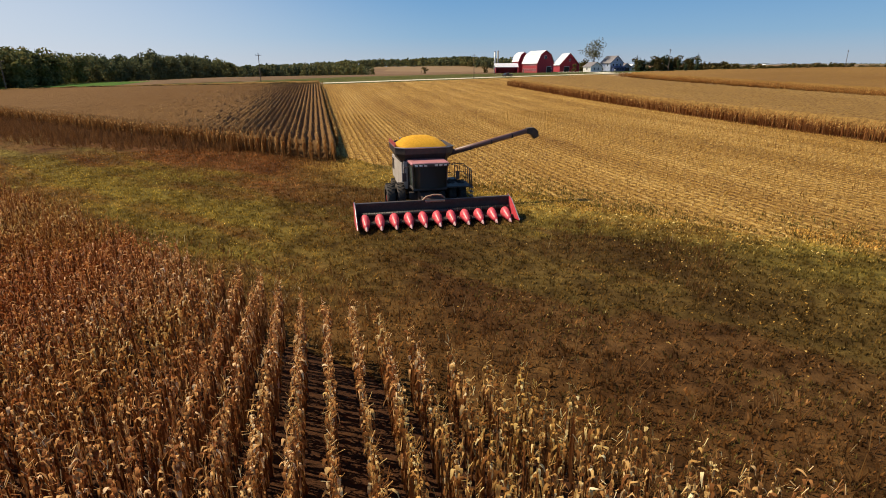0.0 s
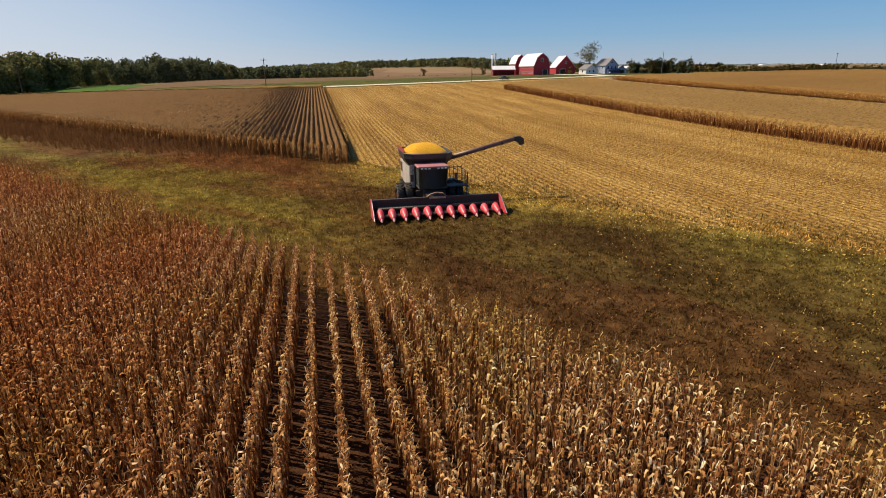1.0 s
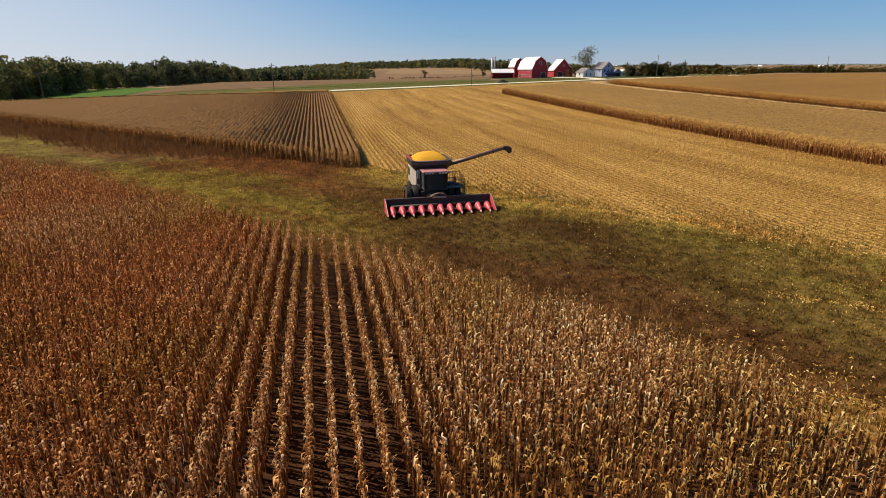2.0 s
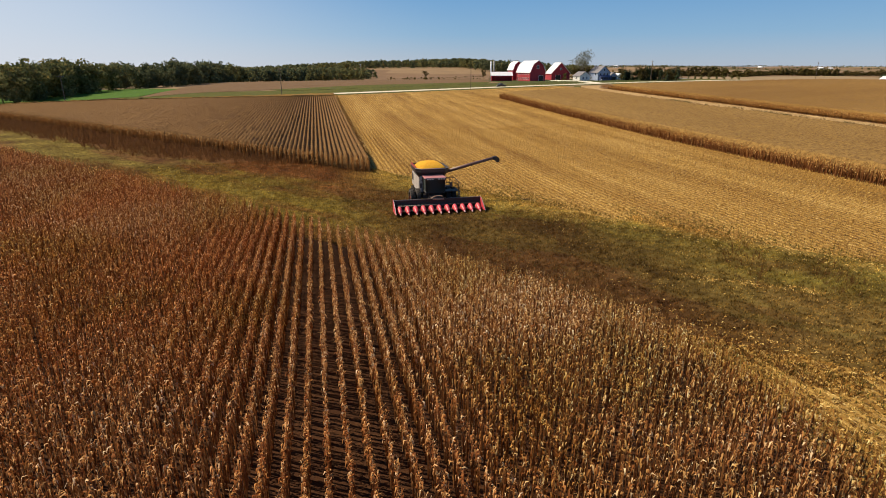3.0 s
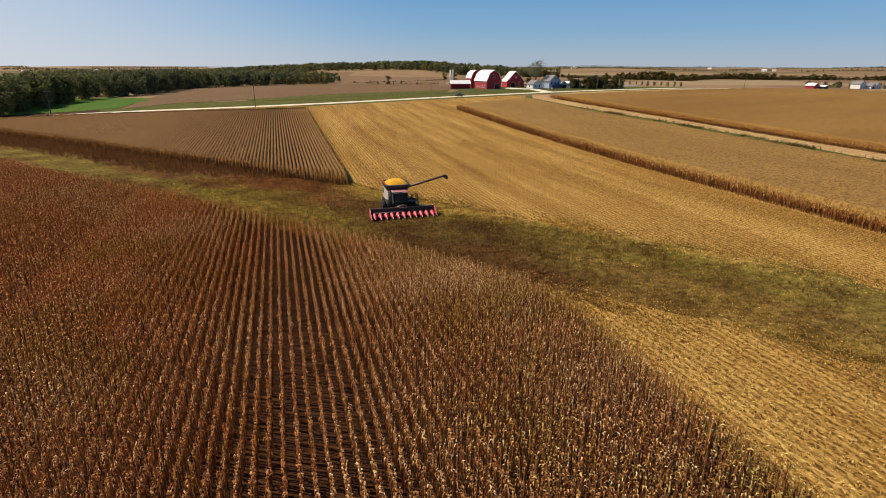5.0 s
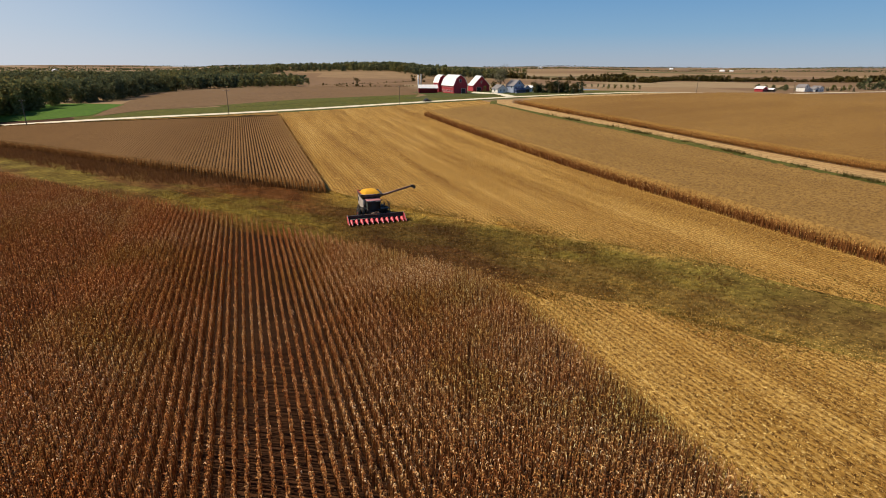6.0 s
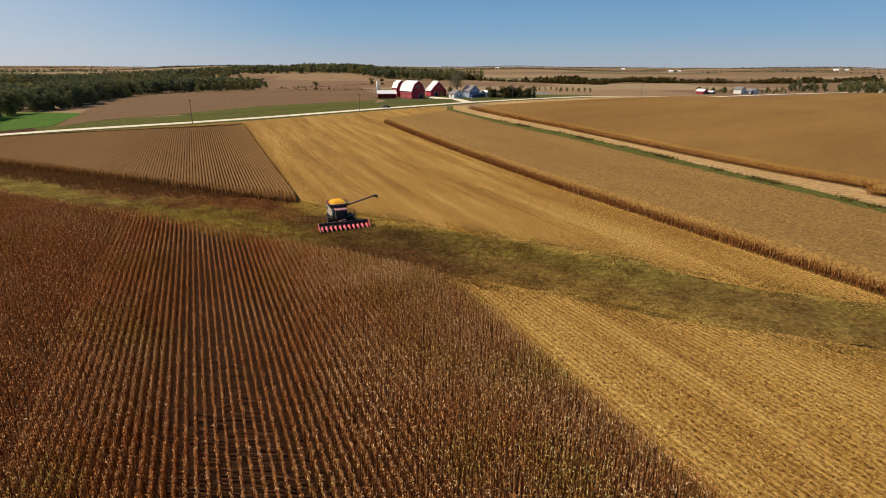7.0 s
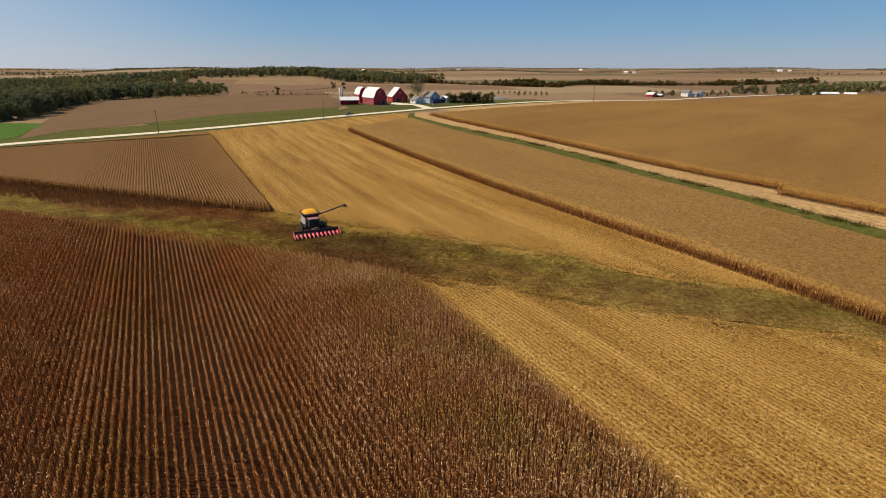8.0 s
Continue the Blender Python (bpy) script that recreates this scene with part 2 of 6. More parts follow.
def waterway(name, blades=False):
    """Mown waterway: bands of dead brown growth, olive grass and a yellow-green fringe that run along it."""
    m, nt, bsdf = nodes_of(name)
    raw, geo = place_vec(nt)
    streak, _ = place_vec(nt, (1, 0.3, 1), -39)
    across = nt.nodes.new("ShaderNodeVectorMath")
    across.operation = "DOT_PRODUCT"
    across.inputs[1].default_value = (1.2 / 62.4, 1 / 62.4, 0)
    nt.links.new(raw, across.inputs[0])
    wob = nt.nodes.new("ShaderNodeMath")
    wob.operation = "MULTIPLY_ADD"
    nt.links.new(noise_node(nt, streak, 0.16, 4, 0.6), wob.inputs[0])
    wob.inputs[1].default_value = 0.85
    wob.inputs[2].default_value = -0.425
    add = nt.nodes.new("ShaderNodeMath")
    nt.links.new(across.outputs["Value"], add.inputs[0])
    nt.links.new(wob.outputs[0], add.inputs[1])
    r = ramp_node(nt, [(0.18, (0.095, 0.054, 0.018)), (0.33, (0.09, 0.056, 0.017)), (0.42, (0.105, 0.083, 0.02)), (0.55, (0.098, 0.078, 0.019)), (0.63, (0.09, 0.056, 0.018)), (0.72, (0.08, 0.038, 0.015)), (0.95, (0.092, 0.043, 0.017))])
    nt.links.new(add.outputs[0], r.inputs[0])
    open_reach = ramp_node(nt, [(0.16, (0.20, 0.14, 0.045)), (0.28, (0.13, 0.10, 0.026)), (0.37, (0.118, 0.084, 0.025)), (0.5, (0.108, 0.076, 0.025)), (0.62, (0.104, 0.080, 0.023)), (0.76, (0.10, 0.084, 0.021)), (0.84, (0.14, 0.108, 0.03)), (0.95, (0.20, 0.14, 0.045))])
    nt.links.new(add.outputs[0], open_reach.inputs[0])
    parts_ = nt.nodes.new("ShaderNodeSeparateXYZ")
    nt.links.new(raw, parts_.inputs[0])
    reach = nt.nodes.new("ShaderNodeMapRange")
    reach.inputs["From Min"].default_value, reach.inputs["From Max"].default_value = 16.0, 28.0
    nt.links.new(parts_.outputs[0], reach.inputs["Value"])
    # brown growth around the combine, middle stops darkened further for shade by its header
    dusty = ramp_node(nt, [(0.16, (0.092, 0.052, 0.018)), (0.38, (0.060, 0.032, 0.013)), (0.51, (0.054, 0.030, 0.012)), (0.57, (0.062, 0.043, 0.014)), (0.63, (0.055, 0.036, 0.013)), (0.70, (0.058, 0.038, 0.014)), (0.78, (0.09, 0.072, 0.019)), (0.9, (0.15, 0.115, 0.032))])
    nt.links.new(add.outputs[0], dusty.inputs[0])
    worn = nt.nodes.new("ShaderNodeMapRange")
    worn.inputs["From Min"].default_value, worn.inputs["From Max"].default_value = -5.0, 5.0
    nt.links.new(parts_.outputs[0], worn.inputs["Value"])
    body_colour = mix_node(nt, worn.outputs[0], r.outputs[0], dusty.outputs[0])
    body_colour = mix_node(nt, reach.outputs[0], body_colour, open_reach.outputs[0])
    f = ramp_node(nt, [(0.38, (0.66, 0.60, 0.54)), (0.62, (1.75, 1.68, 1.55))])
    blotch = ramp_node(nt, [(0.36, (0.7, 0.6, 0.55)), (0.64, (1.32, 1.28, 1.15))])
    nt.links.new(noise_node(nt, raw, 0.14, 4, 0.6), blotch.inputs[0])
    body_colour = mix_node(nt, 1.0, body_colour, blotch.outputs[0], "MULTIPLY")
    nt.links.new(noise_node(nt, raw, 1.1, 6, 0.75), f.inputs[0])
    final = mix_node(nt, 1.0, body_colour, f.outputs[0], "MULTIPLY")
    bsdf.inputs["Roughness"].default_value = 0.95
    bsdf.inputs["Specular IOR Level"].default_value = 0.05
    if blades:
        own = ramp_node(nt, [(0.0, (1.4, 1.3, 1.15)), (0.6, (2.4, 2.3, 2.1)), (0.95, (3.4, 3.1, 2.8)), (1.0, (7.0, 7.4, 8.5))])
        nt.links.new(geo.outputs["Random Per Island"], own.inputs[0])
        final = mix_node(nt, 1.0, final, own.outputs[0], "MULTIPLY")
        tr = nt.nodes.new("ShaderNodeBsdfTranslucent")
        nt.links.new(final, tr.inputs[0])
        mx = nt.nodes.new("ShaderNodeMixShader")
        mx.inputs[0].default_value = 0.5
        nt.links.new(bsdf.outputs[0], mx.inputs[1])
        nt.links.new(tr.outputs[0], mx.inputs[2])
        nt.links.new(mx.outputs[0], nt.nodes["Material Output"].inputs[0])
    else:
        bump_node(nt, bsdf, noise_node(nt, raw, 3.0, 5, 0.8), 0.9, 0.12)
    nt.links.new(final, bsdf.inputs["Base Color"])
    return m


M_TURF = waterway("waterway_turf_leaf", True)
M_WATERWAY = waterway("waterway_grass_ground")
M_PLAIN = farmland("far_farmland")
# the few palest leaf tones also carry painted sun glints
CORN_STOPS = [(0.0, (0.18, 0.064, 0.021)), (0.33, (0.33, 0.142, 0.048)), (0.56, (0.49, 0.255, 0.09)), (0.76, (0.66, 0.405, 0.16)), (0.91, (0.82, 0.57, 0.28)), (1.0, (0.94, 0.80, 0.55))]
M_CORN = leafy("dry_corn_leaf", CORN_STOPS, (0.81, 0.53, 0.37), 0.05, 0.95, 0.3, 0.6, patch_range=(0.32, 0.68), drift_x=(-11, 6), green=(0.80, 0.95, 0.62))
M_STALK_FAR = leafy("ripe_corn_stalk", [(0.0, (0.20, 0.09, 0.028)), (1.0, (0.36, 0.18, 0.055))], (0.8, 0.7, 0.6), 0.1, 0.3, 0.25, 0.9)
# stalk brown kept darker than the leaves to stand in for shade low in the rows
M_STALK = leafy("dead_corn_stalk_shade_tone", [(0.0, (0.17, 0.065, 0.022)), (1.0, (0.31, 0.14, 0.05))], (0.8, 0.7, 0.6), 0.1, 0.3, 0.25, 0.9)
M_CORN_FAR = leafy("ripe_corn_leaf", [(0.0, (0.21, 0.094, 0.026)), (0.5, (0.35, 0.188, 0.053)), (0.8, (0.50, 0.308, 0.097)), (1.0, (0.74, 0.515, 0.21))], (0.8, 0.66, 0.5), 0.03, 0.4, 0.12)
M_CORN_EDGE = leafy("rusty_corn_leaf", [(0.0, (0.20, 0.08, 0.021)), (0.5, (0.34, 0.152, 0.04)), (0.85, (0.48, 0.25, 0.075)), (1.0, (0.68, 0.43, 0.16))], (0.85, 0.75, 0.6), 0.05, 0.5, 0.2)
M_RESIDUE = leafy("corn_residue_leaf", [(0.0, (0.28, 0.135, 0.027)), (0.5, (0.48, 0.285, 0.065)), (1.0, (0.78, 0.57, 0.21))], (0.7, 0.55, 0.4), 0.05, 0.5, 0.1)
M_GRASS = leafy("waterway_grass_leaf", [(0.0, (0.06, 0.042, 0.011)), (0.4, (0.095, 0.068, 0.016)), (0.8, (0.14, 0.098, 0.024)), (0.97, (0.22, 0.15, 0.045)), (1.0, (0.5, 0.4, 0.2))], (0.62, 0.42, 0.36), 0.11, 0.8, 0.5, patch_range=(0.42, 0.58))
M_FRINGE = leafy("fringe_grass_leaf", [(0.0, (0.10, 0.08, 0.017)), (0.5, (0.17, 0.128, 0.028)), (0.9, (0.30, 0.21, 0.055)), (1.0, (0.6, 0.46, 0.2))], (0.75, 0.65, 0.5), 0.15, 0.6, 0.25)
M_WEED = leafy("dead_weed_leaf", [(0.0, (0.11, 0.045, 0.014)), (0.6, (0.18, 0.08, 0.026)), (0.95, (0.24, 0.13, 0.045)), (1.0, (0.5, 0.4, 0.22))], (0.8, 0.8, 0.6), 0.1, 0.5, 0.5)
M_RANK = leafy("rank_weed_leaf", [(0.0, (0.10, 0.042, 0.015)), (0.6, (0.15, 0.068, 0.025)), (1.0, (0.22, 0.108, 0.042))], (0.8, 0.7, 0.6), 0.1, 0.5, 0.4)
M_VERGE_WEED = leafy("lane_weed_leaf", [(0.0, (0.055, 0.055, 0.013)), (0.6, (0.09, 0.082, 0.02)), (1.0, (0.17, 0.11, 0.035))], (0.8, 0.7, 0.6), 0.1, 0.5, 0.4)
M_OAK = leafy("woodland_leaf", [(0.0, (0.10, 0.116, 0.060)), (0.6, (0.126, 0.138, 0.067)), (0.9, (0.16, 0.152, 0.07)), (1.0, (0.20, 0.16, 0.07))], (1.45, 1.25, 0.9), 0.012, 0.8, 0.3, 0.95, (0.46, 0.6))
M_BARK = paint("tree_bark", (0.13, 0.10, 0.075), rough=0.9, scale=3, bump=0.6)

# ---- shape helpers ----


def smooth(a, b, v):
    u = np.clip((np.asarray(v, float) - a) / (b - a), 0, 1)
    return u * u * (3 - 2 * u)


def ground_z(x, y):
    x, y = np.asarray(x, float), np.asarray(y, float)
    z = 0.4 + smooth(40, 340, y) * (6.0 + 0.010 * np.clip(x, -260, 260))
    r = np.hypot(x, y - 100)
    z = z + 22 * smooth(900, 4300, r) - 4.5 * smooth(330, 520, r) * (1 - smooth(700, 1200, r))
    z = z - 5 * smooth(60, 260, -x) * smooth(60, 200, y)
    d = (y - 33 + 1.25 * x) / 1.6
    z = z - 0.35 * np.exp(-(d / 11) ** 2) * (1 - smooth(90, 160, np.abs(x)))
    z = z + 10.5 * smooth(750, 1150, y) * (1 - smooth(1500, 2100, y)) * smooth(-150, 160, x) * (1 - smooth(300, 520, x))
    z = z + 5.0 * smooth(1100, 2400, r) * (np.sin(x / 310 + 1.3) * np.sin(y / 420 + 0.4) + 0.6 * np.sin(x / 140 - y / 260))
    return z


def gz(x, y):
    return float(ground_z(x, y))


def mesh_from(name, verts, polys, mat):
    """A mesh from arrays of vertices and of faces with the same number of corners."""
    verts, polys = np.asarray(verts, np.float32), np.asarray(polys, np.int32)
    me = bpy.data.meshes.new(name)
    n, k = polys.shape
    me.vertices.add(len(verts))
    me.vertices.foreach_set("co", verts.ravel())
    me.loops.add(n * k)
    me.loops.foreach_set("vertex_index", polys.ravel())
    me.polygons.add(n)
    me.polygons.foreach_set("loop_start", np.arange(0, n * k, k, dtype=np.int32))
    me.update(calc_edges=True)
    me.materials.append(mat)
    return me


def grid_mesh(name, X, Y, Z, mat, flat=False):
    nv, nu = X.shape
    idx = np.arange(nv * nu).reshape(nv, nu)
    polys = np.stack([idx[:-1, :-1], idx[:-1, 1:], idx[1:, 1:], idx[1:, :-1]], -1).reshape(-1, 4)
    me = mesh_from(name, np.stack([X, Y, Z], -1).reshape(-1, 3), polys, mat)
    if not flat:
        me.polygons.foreach_set("use_smooth", np.ones(len(polys), bool))
    return me


def resample(line, n):
    p = np.array(line, float)
    s = np.concatenate([[0], np.cumsum(np.hypot(*np.diff(p, axis=0).T))])
    q = np.linspace(0, s[-1], n)
    return np.stack([np.interp(q, s, p[:, 0]), np.interp(q, s, p[:, 1])], 1)


def patch(name, left, right, mat, lift, nu, nv, label, category, rough=0.0):
    """A sheet of ground cover between two lines of the plan, laid on the land."""
    a, b = resample(left, nv), resample(right, nv)
    u = np.linspace(0, 1, nu)[None, :, None]
    p = a[:, None] * (1 - u) + b[:, None] * u
    x, y = p[..., 0], p[..., 1]
    wob = rough * (np.sin(y * 0.13 + 1) + np.sin(y * 0.37 + x * 0.2) * 0.8 + np.sin(y * 0.9) * 0.5)
    edge = np.zeros_like(x)
    edge[:, 0], edge[:, -1] = 1, 1
    x = x + wob * edge
    ob = new(name, grid_mesh(name, x, y, ground_z(x, y) + lift, mat))
    return tagged(ob, label, category, kind="structure")


def scatter(name, templates, pts, yaw, size, mat, label, category, height=None):
    """One object of many plants: each template (vertices, quads) set at its share of the points."""
    rng = np.random.default_rng(len(pts))
    pick = rng.integers(0, len(templates), len(pts))
    vs, fs, base = [], [], 0
    for k, (tv, tf) in enumerate(templates):
        sel = np.nonzero(pick == k)[0]
        if not len(sel):
            continue
        c, s = np.cos(yaw[sel])[:, None], np.sin(yaw[sel])[:, None]
        sc = size[sel][:, None]
        h = sc if height is None else height[sel][:, None]
        x = (tv[None, :, 0] * c - tv[None, :, 1] * s) * sc + pts[sel, 0][:, None]
        y = (tv[None, :, 0] * s + tv[None, :, 1] * c) * sc + pts[sel, 1][:, None]
        z = tv[None, :, 2] * h + pts[sel, 2][:, None]
        vs.append(np.stack([x, y, z], -1).reshape(-1, 3))
        fs.append((tf[None] + (np.arange(len(sel)) * len(tv))[:, None, None]).reshape(-1, 4) + base)
        base += len(sel) * len(tv)
    ob = new(name, mesh_from(name, np.concatenate(vs), np.concatenate(fs), mat))
    return tagged(ob, label, category, kind="stuff")


class Quads:
    """Collects strips of quads for one plant template."""

    def __init__(self):
        self.v, self.f = [], []

    def strip(self, pairs):
        b = len(self.v)
        for p, q in pairs:
            self.v += [p, q]
        for k in range(len(pairs) - 1):
            self.f.append((b + 2 * k, b + 2 * k + 1, b + 2 * k + 3, b + 2 * k + 2))

    def done(self):
        return np.array(self.v, float), np.array(self.f, int)


def corn_plant(rng, leaves, cuts, height=2.3, stalk_sides=3, ear=True, tassel=3, wide=0.085, reach=0.42, low=0.22, long=1.0):
    """A dry maize plant: stalk, drooping leaves on two sides, a hanging ear and a tassel."""
    q = Quads()
    lean = rng.uniform(-0.03, 0.03, 2)
    top = height * rng.uniform(0.92, 1.0)

    def axis(z):
        return np.array([lean[0] * z, lean[1] * z, z])
    for k in range(stalk_sides):
        a0, a1 = 2 * math.pi * k / max(stalk_sides, 2), 2 * math.pi * (k + 1) / max(stalk_sides, 2)
        e0, e1 = np.array([math.cos(a0), math.sin(a0), 0]) * 0.014, np.array([math.cos(a1), math.sin(a1), 0]) * 0.014
        q.strip([(axis(0) + e0, axis(0) + e1), (axis(top) + e0 * 0.5, axis(top) + e1 * 0.5)])
    plane = rng.uniform(0, math.pi)
    for k in range(leaves):
        z = top * (low + (0.97 - low) * (k + rng.uniform(0, 0.6)) / leaves)
        ang = plane + math.pi * (k % 2) + rng.normal(0, 0.5)
        out, side = np.array([math.cos(ang), math.sin(ang), 0]), np.array([-math.sin(ang), math.cos(ang), 0])
        length, droop = long * rng.uniform(0.2, 0.42) * (1.15 - 0.3 * z / top), rng.uniform(0.35, 1.3)
        w = wide * rng.uniform(0.6, 1.15)
        twist, rise = rng.normal(0, 0.7), rng.uniform(-0.2, 0.6)
        pairs = []
        for j in range(cuts + 1):
            s = j / cuts
            mid = axis(z) + out * length * (s * reach + 0.1 * math.sin(s * 3)) + np.array([0, 0, length * (rise * s - droop * 1.3 * s * s)])
            wid = w * (0.45 + 0.55 * math.sin(math.pi * min(1, 0.25 + s * 0.62))) * (1 - 0.75 * max(0, s - 0.55) / 0.45)
            sv = side * math.cos(twist * s * 2) + np.array([0, 0, 1]) * math.sin(twist * s * 2)
            pairs.append((mid + sv * wid / 2, mid - sv * wid / 2))
        q.strip(pairs)
    if ear:
        z, ang = top * rng.uniform(0.42, 0.52), plane + rng.normal(0, 0.4)
        out, side = np.array([math.cos(ang), math.sin(ang), 0]), np.array([-math.sin(ang), math.cos(ang), 0])
        root, tip = axis(z) + out * 0.03, axis(z) + out * 0.14 + np.array([0, 0, -0.22])
        for sv in (side, out + np.array([0, 0, 0.5])):
            q.strip([(root + sv * 0.02, root - sv * 0.02), ((root + tip) / 2 + sv * 0.035, (root + tip) / 2 - sv * 0.035), (tip + sv * 0.008, tip - sv * 0.008)])
    for k in range(tassel):
        ang = rng.uniform(0, 6.28)
        out, side = np.array([math.cos(ang), math.sin(ang), 0]), np.array([-math.sin(ang), math.cos(ang), 0])
        t0 = axis(top)
        t1 = t0 + out * rng.uniform(0.04, 0.14) + np.array([0, 0, rng.uniform(0.08, 0.24)])
        q.strip([(t0 + side * 0.012, t0 - side * 0.012), (t1 + side * 0.010, t1 - side * 0.010)])
    return q.done()


def maize(rng, leaves, cuts, wide=0.078, tassels=5, ear=True, lay=(0.1, 0.42), crowd=0.9):
    """A dead maize plant: stalk, papery leaves that rise, fold over and hang along it, a drooping ear and a branched tassel."""
    q = Quads()
    lean = rng.normal(0, 0.02, 2)
    top = rng.uniform(2.05, 2.3)

    def axis(z):
        return np.array([lean[0] * z, lean[1] * z, z])
    turn = rng.normal(math.pi / 2, 0.5)
    for k in range(2):
        a = turn + math.pi / 2 * k
        e = np.array([math.cos(a), math.sin(a), 0])
        q.strip([(axis(0) + e * 0.017, axis(0) - e * 0.017), (axis(top) + e * 0.007, axis(top) - e * 0.007)])
    for k in range(leaves):
        z = top * (0.14 + 0.84 * ((k + rng.uniform(0, 0.9)) / leaves) ** crowd)
        hi_ = z / top
        ang = turn + math.pi * (k % 2) + rng.normal(0, 0.5)
        out, side = np.array([math.cos(ang), math.sin(ang), 0]), np.array([-math.sin(ang), math.cos(ang), 0])
        length = rng.uniform(0.3, 0.62) * (1.1 - 0.35 * z / top)
        fold, rise, spread_ = rng.uniform(0.18, 0.42) + 0.22 * hi_ ** 3, rng.uniform(0.05, 0.6), rng.uniform(*lay) * (0.5 + 0.9 * hi_ ** 3)
        w, twist = wide * rng.uniform(0.55, 1.2), rng.normal(0, 1.3)
        pairs = []
        for j in range(cuts + 1):
            u = j / cuts
            up = rise * min(u, fold) - max(0, u - fold) * rng.uniform(0.75, 1.05)
            mid = axis(z) + out * length * (spread_ * min(u, fold * 1.6) / 0.7 + 0.1 * u) + np.array([0, 0, length * up]) + rng.normal(0, 0.008, 3)
            wid = w * (0.4, 1.0, 0.85, 0.25)[round(3 * u)]
            sv = side * math.cos(twist * u) + (np.array([0, 0, 1]) * 0.6 + out * 0.4) * math.sin(twist * u)
            pairs.append((mid + sv * wid / 2, mid - sv * wid / 2))
        q.strip(pairs)
    if ear:
        z, ang = top * rng.uniform(0.40, 0.52), turn + rng.normal(0, 0.4)
        out, side = np.array([math.cos(ang), math.sin(ang), 0]), np.array([-math.sin(ang), math.cos(ang), 0])
        root, tip = axis(z) + out * 0.03, axis(z) + out * 0.13 + np.array([0, 0, -0.22])
        for sv in (side, out + np.array([0, 0, 0.5])):
            q.strip([(root + sv * 0.02, root - sv * 0.02), ((root + tip) / 2 + sv * 0.034, (root + tip) / 2 - sv * 0.034), (tip + sv * 0.008, tip - sv * 0.008)])
    for k in range(tassels):
        ang = rng.uniform(0, 6.28)
        out, side = np.array([math.cos(ang), math.sin(ang), 0]), np.array([-math.sin(ang), math.cos(ang), 0])
        t0 = axis(top) + np.array([0, 0, 0.05 * k])
        t1 = t0 + out * rng.uniform(0.04, 0.15) + np.array([0, 0, rng.uniform(0.02, 0.2)])
        q.strip([(t0 + side * 0.006, t0 - side * 0.006), (t1 + side * 0.008, t1 - side * 0.008)])
    return q.done()


ROW = 0.762
ROW_AT = -0.2


def row_points(x0, x1, inside, step, y0, y1, seed, jitter=0.05):
    rng = np.random.default_rng(seed)
    k = np.arange(math.ceil((x0 - ROW_AT) / ROW), math.floor((x1 - ROW_AT) / ROW) + 1)
    ys = np.arange(y0, y1, step)
    X, Y = np.meshgrid(ROW_AT + k * ROW, ys)
    X = X + rng.normal(0, jitter, X.shape)
    Y = Y + rng.uniform(-0.5, 0.5, Y.shape) * step
    X, Y = X.ravel(), Y.ravel()
    keep = inside(X, Y) & (rng.random(len(X)) > 0.03)
    X, Y = X[keep], Y[keep]
    return np.stack([X, Y, ground_z(X, Y)], 1), rng


# ---- the land ----
def graded(lo, a, b, hi, step):
    inner = np.arange(a, b + 1, step)
    out, s, v = [], step, b
    while v < hi:
        s *= 1.18
        v = min(hi, v + s)
        out.append(v)
    left, s, v = [], step, a
    while v > lo:
        s *= 1.18
        v = max(lo, v - s)
        left.append(v)
    return np.array(left[::-1] + list(inner) + out)


gx, gy = np.meshgrid(graded(-4700, -160, 280, 4700, 4), graded(-1500, -100, 420, 4700, 4))
tagged(new("ground", grid_mesh("ground", gx, gy, ground_z(gx, gy), M_PLAIN)), "rolling brown and tan farmland reaching to the horizon", "ground", kind="structure")


def front_line(x):
    return np.interp(x, [-150, -71, -53.7, -40, -28.6, -19.3, -11.4, -4.8, 0.9, 4.5, 7.5, 10.2, 12.4, 13.6], [190, 98.5, 79, 64, 51, 40.3, 30.8, 22.3, 15.7, 11.0, 7.2, 3.2, -1.2, -3.4])


def left_line(x):
    return 58.2 - 1.05 * np.asarray(x, float)


patch("corn_ground", [(-150, -120), (-150, 200)], [(13.4, -120), (13.4, 0.5)], M_SOIL, 0.02, 30, 60, "dark brown bare soil under the standing corn", "soil")
patch("stubble_field", [(13.4, -120), (13.4, 2), (2, 44), (1.6, 64), (1.6, 196)], [(70, -120), (70, 2), (70, 40), (70, 60), (70, 196)], M_STUBBLE, 0.035, 40, 140, "golden cut corn stubble in drill rows", "stubble field")
patch("corn_ground", [(-150, 214), (-66, 126), (1.6, 56)], [(-150, 330), (-66, 203), (1.6, 203)], M_SOIL, 0.05, 30, 50, "dark brown bare soil under the standing corn", "soil")
WW_NEAR = [(-150, 190), (-71, 98), (-40, 63.5), (-19.3, 40), (-4.8, 22), (4.5, 10.7), (11.5, 1.2), (16, -1), (20, -5.5), (28, -12.5), (36, -23), (44, -33), (54, -44), (64, -51.5), (110, -88)]
WW_FAR = [(-150, 222), (-64, 129), (-34, 96), (1.5, 59), (14, 39), (26, 23.5), (35, 12.2), (46, -4.6), (55, -21), (68, -37), (124, -80)]
patch("grass_waterway", WW_NEAR, WW_FAR, M_WATERWAY, 0.06, 18, 140, "olive and brown mown grass waterway between the fields", "grass waterway", rough=1.1)
